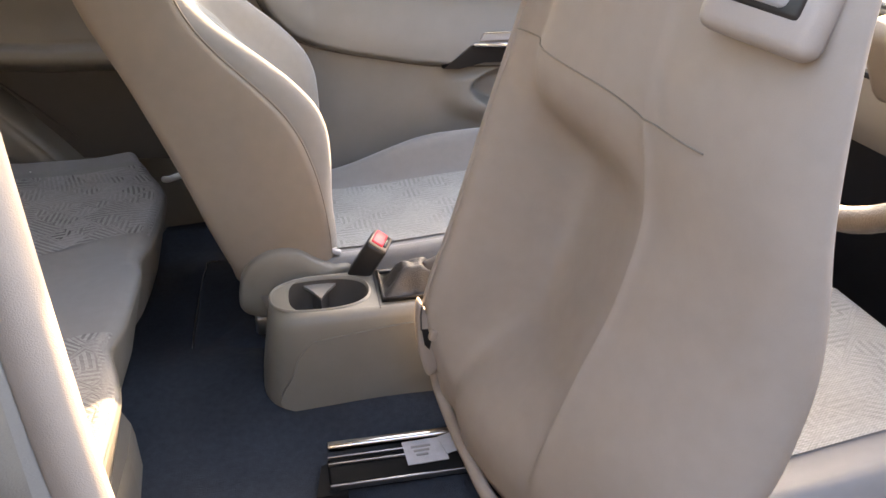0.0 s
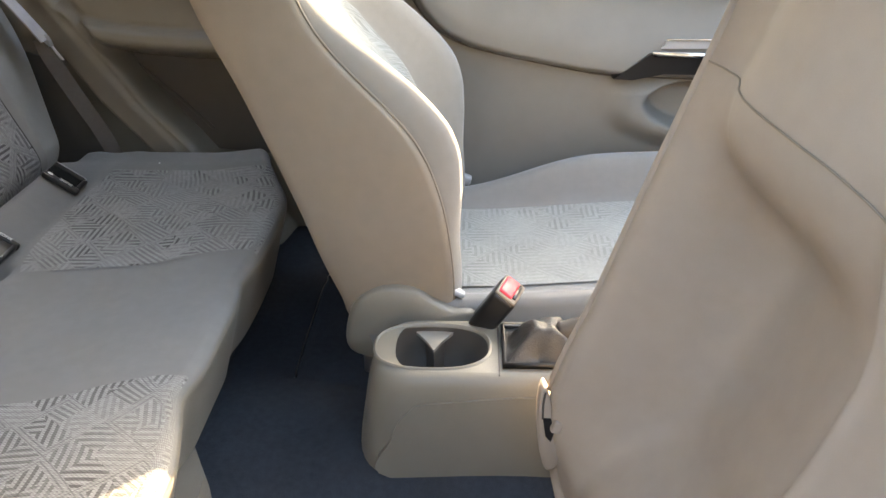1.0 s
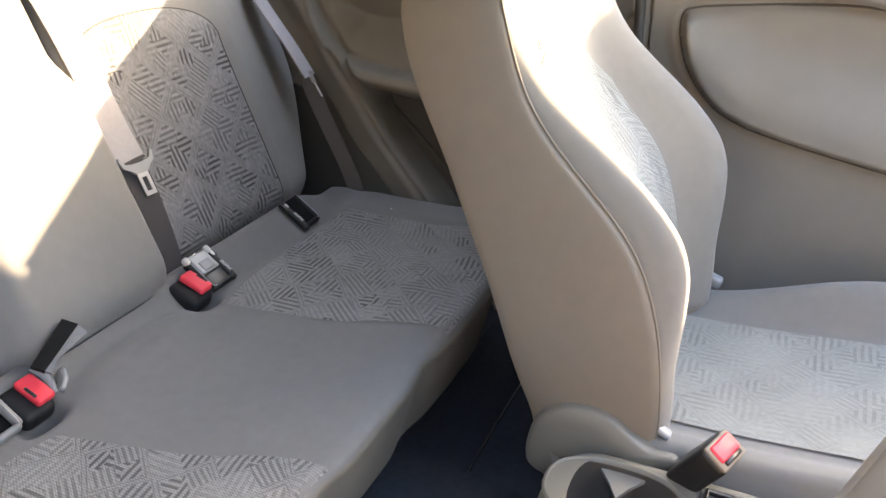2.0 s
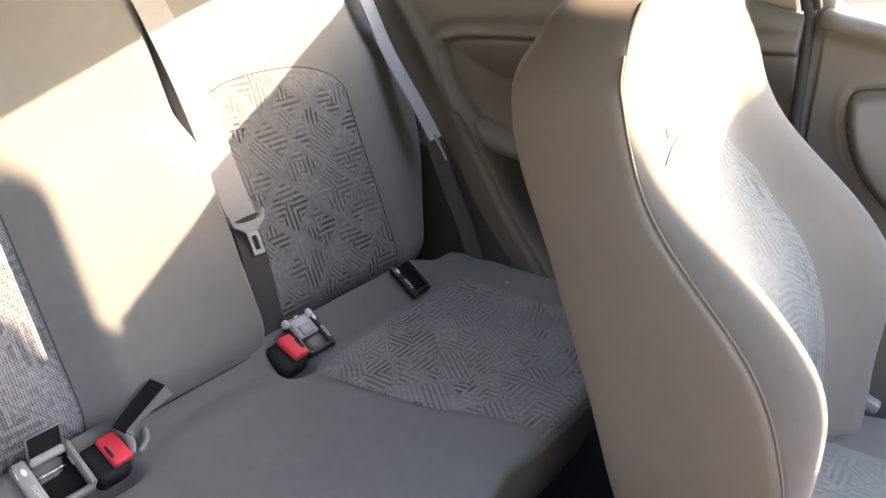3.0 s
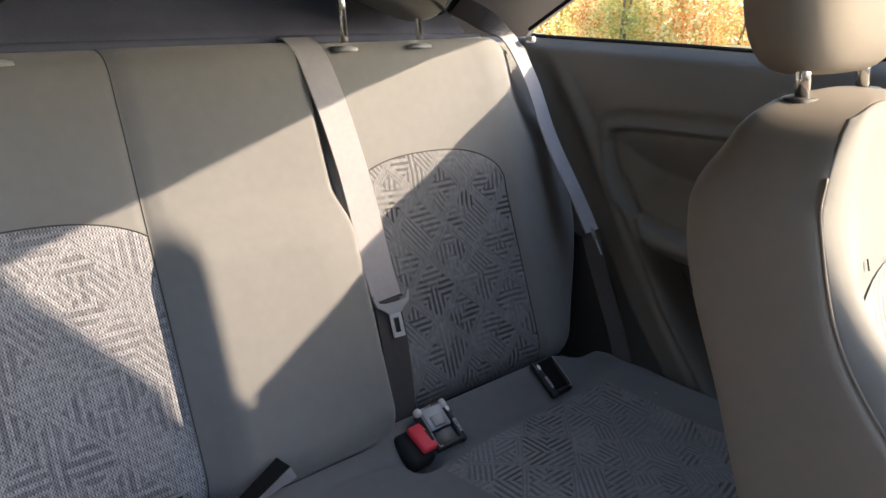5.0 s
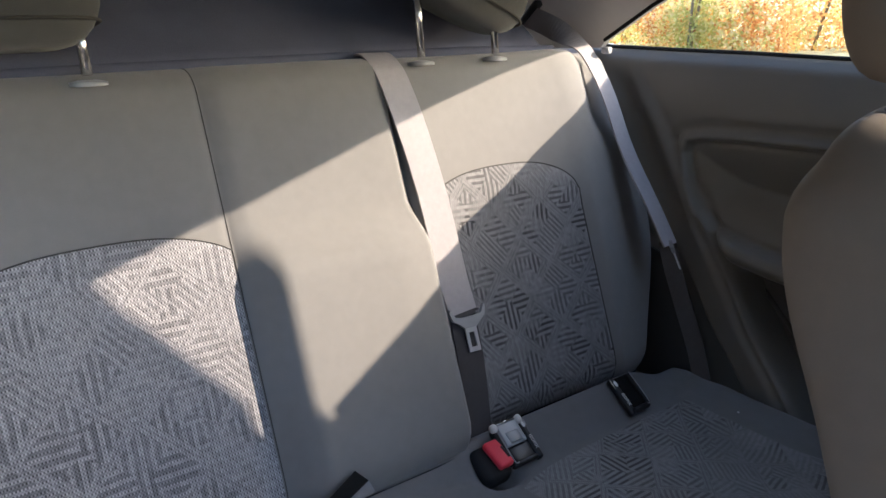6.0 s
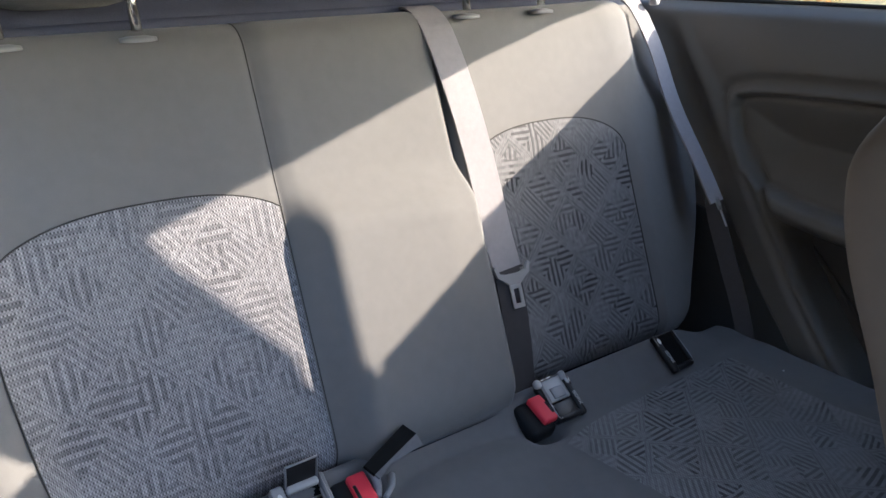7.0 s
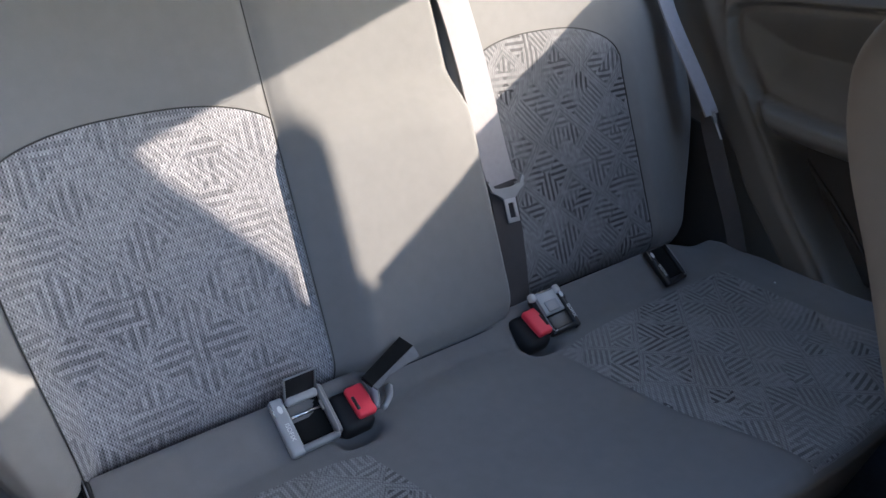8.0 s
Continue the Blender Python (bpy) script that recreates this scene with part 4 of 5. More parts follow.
def tongue(at, down, across, parent, size=1.0):
    """A belt's steel tongue in its pale plastic grip."""
    d, a = Vector(down).normalized(), Vector(across).normalized()
    n = d.cross(a)
    o = Vector(at)
    grip = [o + size * (a * x + d * y) for x, y in ((-0.034, -0.014), (-0.026, 0.0), (-0.012, 0.003), (0.012, 0.003), (0.026, 0.0), (0.034, -0.014), (0.037, -0.010), (0.032, 0.006), (0.020, 0.014), (0.012, 0.022), (-0.012, 0.022), (-0.020, 0.014), (-0.032, 0.006), (-0.037, -0.010))]
    g = piece("tongue_grip", slab(grip, n * 0.006), PLASTIC_PALE, parent, "pale grey plastic belt tongue", False)
    blade = bmesh.new()
    for x0, x1, y0, y1 in ((-0.0115, -0.0055, 0.020, 0.064), (0.0055, 0.0115, 0.020, 0.064), (-0.0055, 0.0055, 0.056, 0.064), (-0.0055, 0.0055, 0.020, 0.030)):
        q = [o + size * (a * x + d * y) + n * 0.002 for x, y in ((x0, y0), (x1, y0), (x1, y1), (x0, y1))]
        vs = [blade.verts.new(p) for p in q] + [blade.verts.new(p + n * 0.0025) for p in q]
        for f in ((0, 1, 2, 3), (7, 6, 5, 4), (0, 4, 5, 1), (1, 5, 6, 2), (2, 6, 7, 3), (3, 7, 4, 0)):
            blade.faces.new([vs[k] for k in f])
    attach(part("blade", blade, SATIN, None, "bright steel blade", False), g)
    return g


def on_plane(y, z, h):
    """A place at the height z, h out of the rear backrest's plane."""
    k = (z - 0.36 - h * 0.358) / 0.934
    return B0 + UP * k + OUT * h + Vector((0, y, 0))


def strap(name, points, across, width, mat, parent, label=""):
    return piece(name, ribbon(points, across, width), mat, parent, label, False)


belt = base("middle_seat_belt", (0.0, 0.14, 0.36), "grey webbing seat belt hanging over the backrest, with tongue", "seat belt", "rear seat belts")
run = [on_back(0.118, S_TOP + 0.12, 0.009), on_back(0.119, S_TOP + 0.07, 0.009), on_back(0.115, S_TOP + 0.02, 0.010), on_plane(0.119, 0.875, 0.010), on_plane(0.133, 0.80, 0.007), on_plane(0.142, 0.72, 0.004), on_plane(0.146, 0.62, 0.002), on_plane(0.150, 0.565, 0.002)]
strap("upper_webbing", spline(run, 6), (0.05, 1, 0), 0.050, WEB, belt)
strap("lower_webbing", spline([on_plane(0.150, 0.565, 0.0), on_plane(0.145, 0.51, 0.004), on_plane(0.138, 0.45, 0.004), on_plane(0.130, 0.36, -0.004)], 6), (0.05, 1, 0), 0.046, WEB_SHADED, belt, "lower webbing, darkened for shade")
tongue(on_plane(0.153, 0.562, 0.006), -UP, (0.1, 1, 0), belt, 0.86)

belt = base("outer_seat_belt", (0.02, 0.6, 0.38), "grey webbing seat belt beside the rear seat", "seat belt", "rear seat belts")
run = [(-0.425, 0.588, 0.978), (-0.38, 0.582, 0.968), (-0.33, 0.574, 0.955), (-0.275, 0.564, 0.936), (-0.226, 0.556, 0.914), (-0.188, 0.570, 0.85), (-0.136, 0.572, 0.754), (-0.066, 0.574, 0.657), (-0.030, 0.578, 0.600)]
line = spline(run, 6)
ways = [Vector((0.70, 0.05, 0.70)).lerp(Vector((-0.15, 0.98, 0.0)), ease(6, 25, k)) for k in range(len(line))]
strap("upper_webbing", line, ways, 0.042, WEB, belt)
strap("lower_webbing", spline([(-0.046, 0.592, 0.60), (-0.042, 0.602, 0.56), (-0.014, 0.612, 0.48), (0.016, 0.616, 0.41), (0.04, 0.618, 0.34)], 6), (0.75, 0.55, 0.25), 0.030, WEB_SHADED_BROWN, belt, "lower webbing, darkened to brown-grey for shade")
tongue((-0.030, 0.574, 0.602), (0.42, 0.10, -0.85), (-0.62, 0.70, -0.15), belt, 0.72)
piece("pillar_guide", box((0.075, 0.020, 0.014), pose(-0.418, 0.588, 0.979, 0, -43, 0), 0.005), BLACK, belt, "black belt guide on the pillar")
piece("shoulder_guide", box((0.016, 0.020, 0.012), pose(-0.215, 0.592, 0.921, 0, 0, 20), 0.004), PLASTIC_PALE, belt, "pale plastic belt guide")


def buckle(name, at, lean, turn, label, group, size=1.0):
    """A black buckle with a red push button on its end face."""
    ob = base(name, at, label, "buckle", group)
    m = Matrix.Translation(at) @ pose(0, 0, 0, 0, lean, turn) @ Matrix.Scale(size, 4)
    body = box((0.040, 0.058, 0.085), m @ Matrix.Translation((0, 0, -0.0425)), 0.008, 3)
    piece("body", body, BLACK, ob)
    piece("end_rim", box((0.036, 0.054, 0.006), m @ Matrix.Translation((0, 0, 0.0)), 0.003, 2), VINYL, ob, "pale rim of the buckle's end")
    piece("button", box((0.023, 0.044, 0.012), m @ Matrix.Translation((0.003, 0, 0.0005)), 0.003, 2), RED, ob, "bright red push button")
    piece("slot", box((0.006, 0.036, 0.010), m @ Matrix.Translation((-0.011, 0, 0.001)), 0.001, 1), BLACK, ob, "dark slot")
    return ob


def rear_buckle(top, foot, wide, slot_y):
    """A rear buckle lying in its hollow: the red button runs from top to foot, the black body lies beside and under it."""
    a, b, w = Vector(top), Vector(foot), Vector(wide)
    ob = base("rear_buckle", (a + b) / 2 - Vector((0, 0, 0.02)), "black belt buckle with red button sunk in the rear cushion", "buckle", "rear buckles")
    l = (b - a).normalized()
    w = (w - l * w.dot(l)).normalized()
    n = w.cross(l)
    n = n if n.z > 0 else -n
    mid_b = (a + b) / 2
    m = Matrix((l, w, n)).transposed().to_4x4()
    m.translation = mid_b
    piece("button", box(((b - a).length, 0.026, 0.012), m @ Matrix.Translation((0, 0, -0.002)), 0.004, 3), RED, ob, "bright red push button")
    piece("body", box(((b - a).length + 0.012, 0.046, 0.030), m @ Matrix.Translation((0.002, -0.012, -0.021)), 0.010, 3), SATIN_BLACK, ob)
    piece("slot", box(((b - a).length * 0.45, 0.0045, 0.006), m @ Matrix.Translation((0.003, slot_y, 0.0018)), 0.001, 1), BLACK, ob, "dark slot")
    return ob


rear_buckle((0.014, 0.128, 0.397), (0.056, 0.129, 0.379), (0, 1, 0), 0.009)
rear_buckle((0.020, -0.174, 0.399), (0.060, -0.174, 0.380), (0, 1, 0), -0.009)
stub = base("centre_lap_belt", (0.0, -0.12, 0.38), "short folded webbing end of the middle lap belt", "seat belt", "rear seat belts")
piece("webbing", slab([(0.034, -0.1668, 0.4174), (0.026, -0.1036, 0.4485), (0.04, -0.0925, 0.4377), (0.048, -0.1594, 0.4094)], (-0.003, 0, -0.005)), RUBBER, stub, "black side of the webbing", False)
# Same strap as the black side; its sheen is put into this grey.
piece("fold", slab([(0.048, -0.1594, 0.4094), (0.04, -0.0925, 0.4377), (0.048, -0.088, 0.4245), (0.052, -0.1365, 0.4179), (0.053, -0.1554, 0.4045)], (-0.003, 0, -0.003)), WEB_GREY, stub, "folded side of the strap, its sheen painted grey", False)
clip = base("belt_clip", (0.06, -0.128, 0.372), "grey plastic belt clip lying beside the buckle", "clip")
piece("jaw", ribbon(spline([(0.010, -0.150, 0.398), (0.028, -0.149, 0.391), (0.042, -0.153, 0.384), (0.052, -0.160, 0.378)], 6), (0, 0.7, 0.7), 0.010, 0.003), PLASTIC_PALE, clip)
piece("jaw", ribbon(spline([(0.030, -0.126, 0.384), (0.046, -0.136, 0.380), (0.056, -0.150, 0.376)], 6), (0, 0.7, 0.7), 0.009, 0.003), PLASTIC_PALE, clip)


def text_mesh(body, size):
    cu = bpy.data.curves.new("print", "FONT")
    cu.body, cu.size, cu.extrude = body, size, 0.0003
    cu.align_x, cu.align_y = "CENTER", "CENTER"
    ob = bpy.data.objects.new("print", cu)
    scene.collection.objects.link(ob)
    bpy.context.view_layer.update()
    me = bpy.data.meshes.new_from_object(ob.evaluated_get(bpy.context.evaluated_depsgraph_get()))
    bpy.data.objects.remove(ob)
    bm = bmesh.new()
    bm.from_mesh(me)
    return bm


def isofix(y, state):
    """A child seat anchor guide in the gap between backrest and cushion."""
    words = {"closed": "black child seat anchor guide with white lettering in the rear seat", "grey": "child seat anchor guide with a pale grey flap and white lettering", "open": "open black child seat anchor guide with its flap turned up"}
    ob = base("anchor_guide", (0.0, y, 0.35), words[state], "anchor guide", "child seat anchor guides")
    m = Matrix.Translation((0.028, y, 0.387)) @ pose(0, 0, 0, 0, 36, 0)
    opened = state == "open"
    w, h = (0.053, 0.068) if opened else ((0.048, 0.060) if state == "grey" else (0.040, 0.062))
    strip = 0.018 if opened else 0.011
    side = 1 if state == "grey" else -1
    rim = GREY_PLASTIC if opened else BLACK
    for name, size, at, mat in (
        ("lettered_side", (h + 0.008, strip, 0.014), (0.002, side * (w / 2 + strip / 4), 0), PLASTIC_PALE if opened else BLACK),
        ("frame_side", (h, 0.009, 0.014), (0, -side * w / 2, 0), rim),
        ("frame_bar", (0.009, w, 0.014), (h / 2, 0, 0), rim),
    ):
        piece(name, box(size, m @ Matrix.Translation(at), 0.0045, 3), mat, ob)
    # Flat dark plate near the surface paints the shade inside the guide.
    piece("hollow", box((h, w, 0.004), m @ Matrix.Translation((0, 0, {"open": -0.009, "closed": -0.001, "grey": 0.0}[state])), 0.001), RUBBER, ob)
    if opened:
        flap = m @ Matrix.Translation((-0.037, 0, 0.019)) @ pose(0, 0, 0, 0, 62, 0)
        piece("flap", box((0.038, w - 0.012, 0.004), flap, 0.002), BLACK, ob, "flap turned up")
        piece("flap_rim", tube([flap @ Vector(p) for p in ((0.015, -w / 2 + 0.006, 0.002), (-0.019, -w / 2 + 0.006, 0.002), (-0.019, w / 2 - 0.006, 0.002), (0.015, w / 2 - 0.006, 0.002))], 0.0017, 8), GREY_PLASTIC, ob, "rim of the flap")
        piece("hinge_bar", box((0.012, w - 0.010, 0.010), m @ Matrix.Translation((-0.026, 0, 0.005)), 0.004, 3), PLASTIC_PALE, ob, "pale hinge bar")
        piece("anchor_bar", tube([m @ Vector((-0.008, -w / 2, -0.004)), m @ Vector((-0.008, w / 2, -0.004))], 0.0022, 8), CHROME, ob, "steel anchor bar")
        piece("latch", box((0.014, 0.003, 0.004), m @ Matrix.Translation((-0.008, w / 2 - 0.006, 0.002)), 0.001), STEEL, ob, "small steel latch")
    elif state == "grey":
        piece("flap", box((0.036, w - 0.010, 0.006), m @ Matrix.Translation((-0.014, 0, 0.006)), 0.005, 3), PLASTIC_PALE, ob, "pale grey flap")
        piece("thumb_rest", box((0.018, w - 0.024, 0.004), m @ Matrix.Translation((-0.008, 0, 0.0088)), 0.004, 3), GREY_PLASTIC, ob, "raised thumb rest")
        piece("hinge_pin", tube([m @ Vector((-h / 2 - 0.004, -w / 2, 0.006)), m @ Vector((-h / 2 - 0.004, w / 2, 0.006))], 0.0016, 8), CHROME, ob, "steel hinge pin")
        for k in (-1, 1):
            piece("hinge_lug", box((0.014, 0.011, 0.013), m @ Matrix.Translation((-h / 2, k * w / 2, 0.006)), 0.005, 3), PILLAR_GREY, ob, "pale hinge lug")
        piece("lower_cover", box((0.028, w - 0.008, 0.008), m @ Matrix.Translation((0.018, 0, 0.002)), 0.004, 3), BLACK, ob, "black lower cover")
        for k in range(3):
            piece("catch", box((0.006, 0.004, 0.006), m @ Matrix.Translation((0.002 + 0.010 * k, -w / 2 - 0.002, 0.004)), 0.0015), RUBBER, ob)
    # Bright thin tubes paint the glints on the guide's glossy edges.
    edge = [m @ Vector(p) for p in ((-h / 2, -side * (w / 2 - 0.002), 0.0085), (h / 2 - 0.006, -side * (w / 2 - 0.002), 0.0085), (h / 2 - 0.001, -side * (w / 2 - 0.008), 0.0085))]
    piece("glint_edge", tube(spline(edge, 5), 0.0009, 6), STEEL, ob, "bright line standing in for a glint on the edge")
    piece("side_glint", tube([m @ Vector((-h / 2, side * (w / 2 + strip * 0.70), 0.006)), m @ Vector((-0.012, side * (w / 2 + strip * 0.72), 0.006))], 0.0010, 6), CHROME, ob, "bright line standing in for a glint on the lettered side")
    bm = text_mesh("ISOFIX", 0.0078)
    bm.transform(m @ Matrix.Translation((0.010, side * (w / 2 + strip / 4), 0.0078)))
    piece("lettering", bm, WHITE, ob, "white lettering", False)
    piece("mark", loft([[m @ Vector((-0.020 + 0.0055 * math.cos(a) * k, side * (w / 2 + strip / 4) + 0.0032 * math.sin(a) * k, 0.0076 + z)) for a in (math.pi * n / 6 for n in range(12))] for k, z in ((1, 0), (0.9, 0.0006))]), WHITE, ob, "white sign", False)
    return ob


isofix(0.424, "closed")
isofix(0.166, "grey")
isofix(-0.240, "open")
isofix(-0.512, "closed")
speck = base("lint", (0.158, 0.541, 0.380), "tiny white fleck of lint on the rear cushion", "lint")
piece("fleck", box((0.003, 0.002, 0.002), Matrix.Translation((0.158, 0.541, cushion_top(0.158, 0.541) + 0.001)), 0.0005), WHITE, speck)

# ---- front passenger seat ----
BACK_X = [(0.28, 0.580), (0.36, 0.550), (0.45, 0.524), (0.50, 0.508), (0.55, 0.490), (0.61, 0.468), (0.65, 0.453), (0.70, 0.430), (0.75, 0.409), (0.80, 0.397), (0.85, 0.395), (0.885, 0.404), (0.905, 0.418)]
PIPE_X = [(0.28, 0.748), (0.35, 0.750), (0.44, 0.741), (0.50, 0.728), (0.56, 0.706), (0.603, 0.677), (0.63, 0.650), (0.665, 0.616), (0.69, 0.594), (0.72, 0.570), (0.74, 0.560), (0.78, 0.545), (0.83, 0.530), (0.86, 0.526), (0.905, 0.519)]
NOSE = [(0.28, 0.008), (0.42, 0.010), (0.50, 0.030), (0.56, 0.048), (0.62, 0.055), (0.67, 0.050), (0.70, 0.036), (0.76, 0.012), (0.82, 0.003), (0.92, 0.003)]
HALF_W = [(0.28, 0.215), (0.40, 0.225), (0.60, 0.230), (0.72, 0.230), (0.80, 0.228), (0.86, 0.220), (0.89, 0.205), (0.905, 0.194)]
P_Y = 0.352


def front_loop(z, share=1.0):
    """Half of a level cut through the passenger's backrest, from the rear round to the front; share: how far its bolster stands out."""
    xb, xf, w = smooth_table(BACK_X, z), smooth_table(PIPE_X, z), smooth_table(HALF_W, z)
    up = ease(0.62, 0.84, z)
    hollow = 0.058 * (1 - up) + 0.004 * up
    nose = share * smooth_table(NOSE, z)
    half = [(0.0, xb - 0.012), (w * 0.4, xb - 0.010), (w * 0.75, xb - 0.004), (w - 0.020, xb + 0.005), (w - 0.006, xb + 0.022), (w, xb + 0.5 * (xf - xb)), (w - 0.003, xf - 0.012), (w - 0.010, xf), (w - 0.022, xf + nose * 0.8), (w - 0.045, xf + nose), (w - 0.085, xf - hollow * 0.55), (w - 0.115, xf - hollow * 0.95), (w * 0.25, xf - hollow), (0.0, xf - hollow)]
    return half


def front_section(z, shift=0.0, shrink=1.0):
    half, outer = front_loop(z), front_loop(z, 0.9)
    pts = [(y, x) for y, x in half] + [(-y, x) for y, x in reversed(outer[1:-1])]
    cx = sum(x for _, x in pts) / len(pts)
    slim = outer_slim(z)
    return [Vector((cx + (x - cx) * shrink, P_Y - y * shrink * (slim if y < 0 else 1), z + shift)) for y, x in pts]


def seat_back_bm(section, zs, top, levels=((0.007, 0.975), (0.013, 0.93), (0.018, 0.85), (0.021, 0.7), (0.022, 0.3))):
    secs = [spline(section(z), 3, True) for z in zs]
    for rise, shrink in levels:
        secs.append(spline(section(top, rise, shrink), 3, True))
    return loft(secs)


def outer_slim(z):
    """Narrows the outer shoulder alone towards the top, to fit the camera's view."""
    return 1 - 0.12 * ease(0.835, 0.925, z) ** 1.5


def crown(bm):
    """Rounds the top of a seat's backrest: its shoulders drop below the middle."""
    for v in bm.verts:
        v.co.z -= 0.036 * min(abs(v.co.y - P_Y) / 0.2, 1.1) ** 3 * ease(0.80, 0.92, v.co.z) + 0.010 * ease(0.86, 0.92, v.co.z)
    return bm


pseat = base("front_passenger_seat", (0.8, P_Y, FLOOR), "brown-grey front passenger seat with a grey cloth front", "car seat", "front seats")
PS_Z = [0.275 + 0.63 * k / 50 for k in range(51)]
PS_CAP = ((0.007, 0.975), (0.013, 0.93), (0.018, 0.85), (0.021, 0.7), (0.022, 0.3))
piece("backrest", crown(seat_back_bm(front_section, PS_Z, 0.905, PS_CAP)), VINYL, pseat)


def front_cover():
    """The grey cloth of the front, from one sewn edge to the other and over the top."""
    rows = [front_section(z)[7:20] for z in PS_Z[2:]] + [front_section(0.905, rise, shrink)[7:20] for rise, shrink in PS_CAP[:4]]
    rows = [spline(r, 3) for r in rows]
    n, m = len(rows[0]) - 1, len(rows) - 1
    bm = grid(lambda u, v: rows[round(v * m)][round(u * n)] + Vector((0.0007, 0, 0.0012 * (v > 0.93))), n, m)
    return crown(thick(bm, (-0.004, 0, -0.001)))


piece("front_cover", front_cover(), CLOTH_WARM, pseat, "grey cloth front of the backrest")


def pipe_line(side, z0, z1, n, lift=-0.0003):
    out = []
    for k in range(n + 1):
        z = z0 + (z1 - z0) * k / n
        y, x = front_loop(z)[7]
        slim, dy = (outer_slim(z), y) if side < 0 else (1, y)
        drop = 0.036 * min(dy * slim / 0.2, 1.1) ** 3 * ease(0.80, 0.92, z) + 0.010 * ease(0.86, 0.92, z)
        out.append(Vector((x + lift, P_Y - side * (y * slim + 0.001 + 0.0025 * ease(0.83, 0.87, z)), z - drop)))
    return out


for side in (1, -1):
    piece("piping", tube(pipe_line(side, 0.30, 0.900, 80, 0.0004), 0.0016, 8), VINYL, pseat, "sewn edge between side and front")


def front_face(frac, z, lift=0.003):
    """A place on the front of the backrest, by its share of the half width."""
    half = front_loop(z)
    y = frac * half[10][0]
    pts = sorted((p for p in half[9:]), key=lambda p: p[0])
    x = lerp_table([(p[0], p[1]) for p in pts], abs(y))
    return Vector((x + lift, P_Y - y, z))


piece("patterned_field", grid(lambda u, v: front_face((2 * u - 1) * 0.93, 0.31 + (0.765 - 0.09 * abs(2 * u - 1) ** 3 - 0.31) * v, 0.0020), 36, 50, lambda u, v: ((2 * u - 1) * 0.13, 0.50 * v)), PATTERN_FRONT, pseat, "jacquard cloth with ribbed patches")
for f0, f1, z0, z1 in ((1.12, 1.04, 0.757, 0.755), (0.72, 0.66, 0.775, 0.762)):
    piece("cross_seam", tube(spline([front_face(f0 + (f1 - f0) * k / 4, z0 + (z1 - z0) * k / 4, 0.0028) for k in range(5)], 3), 0.0009, 6), PIPING, pseat, "short sewn crease")


def pcushion_z(x, y):
    far = ease(0.14, 0.20, y - P_Y) * (0.018 + 0.058 * ease(0.72, 1.02, x))
    near_side = ease(0.15, 0.20, P_Y - y) * 0.020
    z = 0.292 + 0.022 * ease(0.75, 1.15, x) + far + near_side
    end = max(ease(0.205, 0.245, y - P_Y), ease(0.205, 0.235, P_Y - y))
    return z - 0.05 * end ** 2 - 0.07 * ease(1.13, 1.20, x) ** 2


piece("seat_cushion", loft([[Vector((0.62 + 0.58 * k / 40, y, pcushion_z(0.62 + 0.58 * k / 40, y))) for k in range(41)] + [Vector((1.19, y, 0.19)), Vector((0.64, y, 0.19))] for y in span(P_Y - 0.235, P_Y + 0.245, 0.2, 50)]), CLOTH, pseat, "grey cloth cushion with raised sides")
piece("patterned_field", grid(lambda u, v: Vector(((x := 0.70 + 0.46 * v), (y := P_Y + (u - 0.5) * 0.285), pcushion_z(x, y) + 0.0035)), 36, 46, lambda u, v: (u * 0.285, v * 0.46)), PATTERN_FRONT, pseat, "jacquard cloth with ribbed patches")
for y in (P_Y - 0.17, P_Y + 0.17):
    piece("runner", box((0.52, 0.035, 0.04), pose(0.86, y, FLOOR + 0.045), 0.006), STEEL, pseat, "steel seat runner")
piece("seat_base", box((0.50, 0.38, 0.06), pose(0.90, P_Y, 0.195), 0.01), TRIM_DARK, pseat, "dark seat frame")
cover = [(0.582, 0.235), (0.588, 0.290), (0.606, 0.320), (0.635, 0.340), (0.665, 0.345), (0.695, 0.338), (0.722, 0.318), (0.750, 0.304), (0.778, 0.302), (0.785, 0.285), (0.76, 0.262), (0.71, 0.235), (0.65, 0.215), (0.61, 0.215)]
cov = [Vector((x, 0, z)) for x, z in cover]
mid = sum(cov, Vector()) / len(cov)
loop = spline(cov, 5, True)
piece("recliner_cover", loft([[p + Vector((0, 0.152, 0)) for p in loop], [p + Vector((0, 0.132, 0)) for p in loop], [mid + (p - mid) * 0.97 + Vector((0, 0.124, 0)) for p in loop], [mid + (p - mid) * 0.90 + Vector((0, 0.120, 0)) for p in loop], [mid + (p - mid) * 0.5 + Vector((0, 0.117, 0)) for p in loop]]), CONSOLE, pseat, "grey plastic hinge cover")
piece("hinge_tab", box((0.024, 0.016, 0.010), pose(0.755, 0.150, 0.321, 0, 30, 0), 0.004), PLASTIC_PALE, pseat, "pale plastic tab")
piece("belt_anchor", box((0.03, 0.02, 0.02), pose(0.758, 0.604, 0.312, 0, 20, 0), 0.005), PLASTIC_PALE, pseat, "pale plastic belt anchor")
head = piece("headrest", pillow((0.422, P_Y, 0.932), 0.280, 0.17, 0.10, -3), VINYL, pseat, "grey cloth headrest")
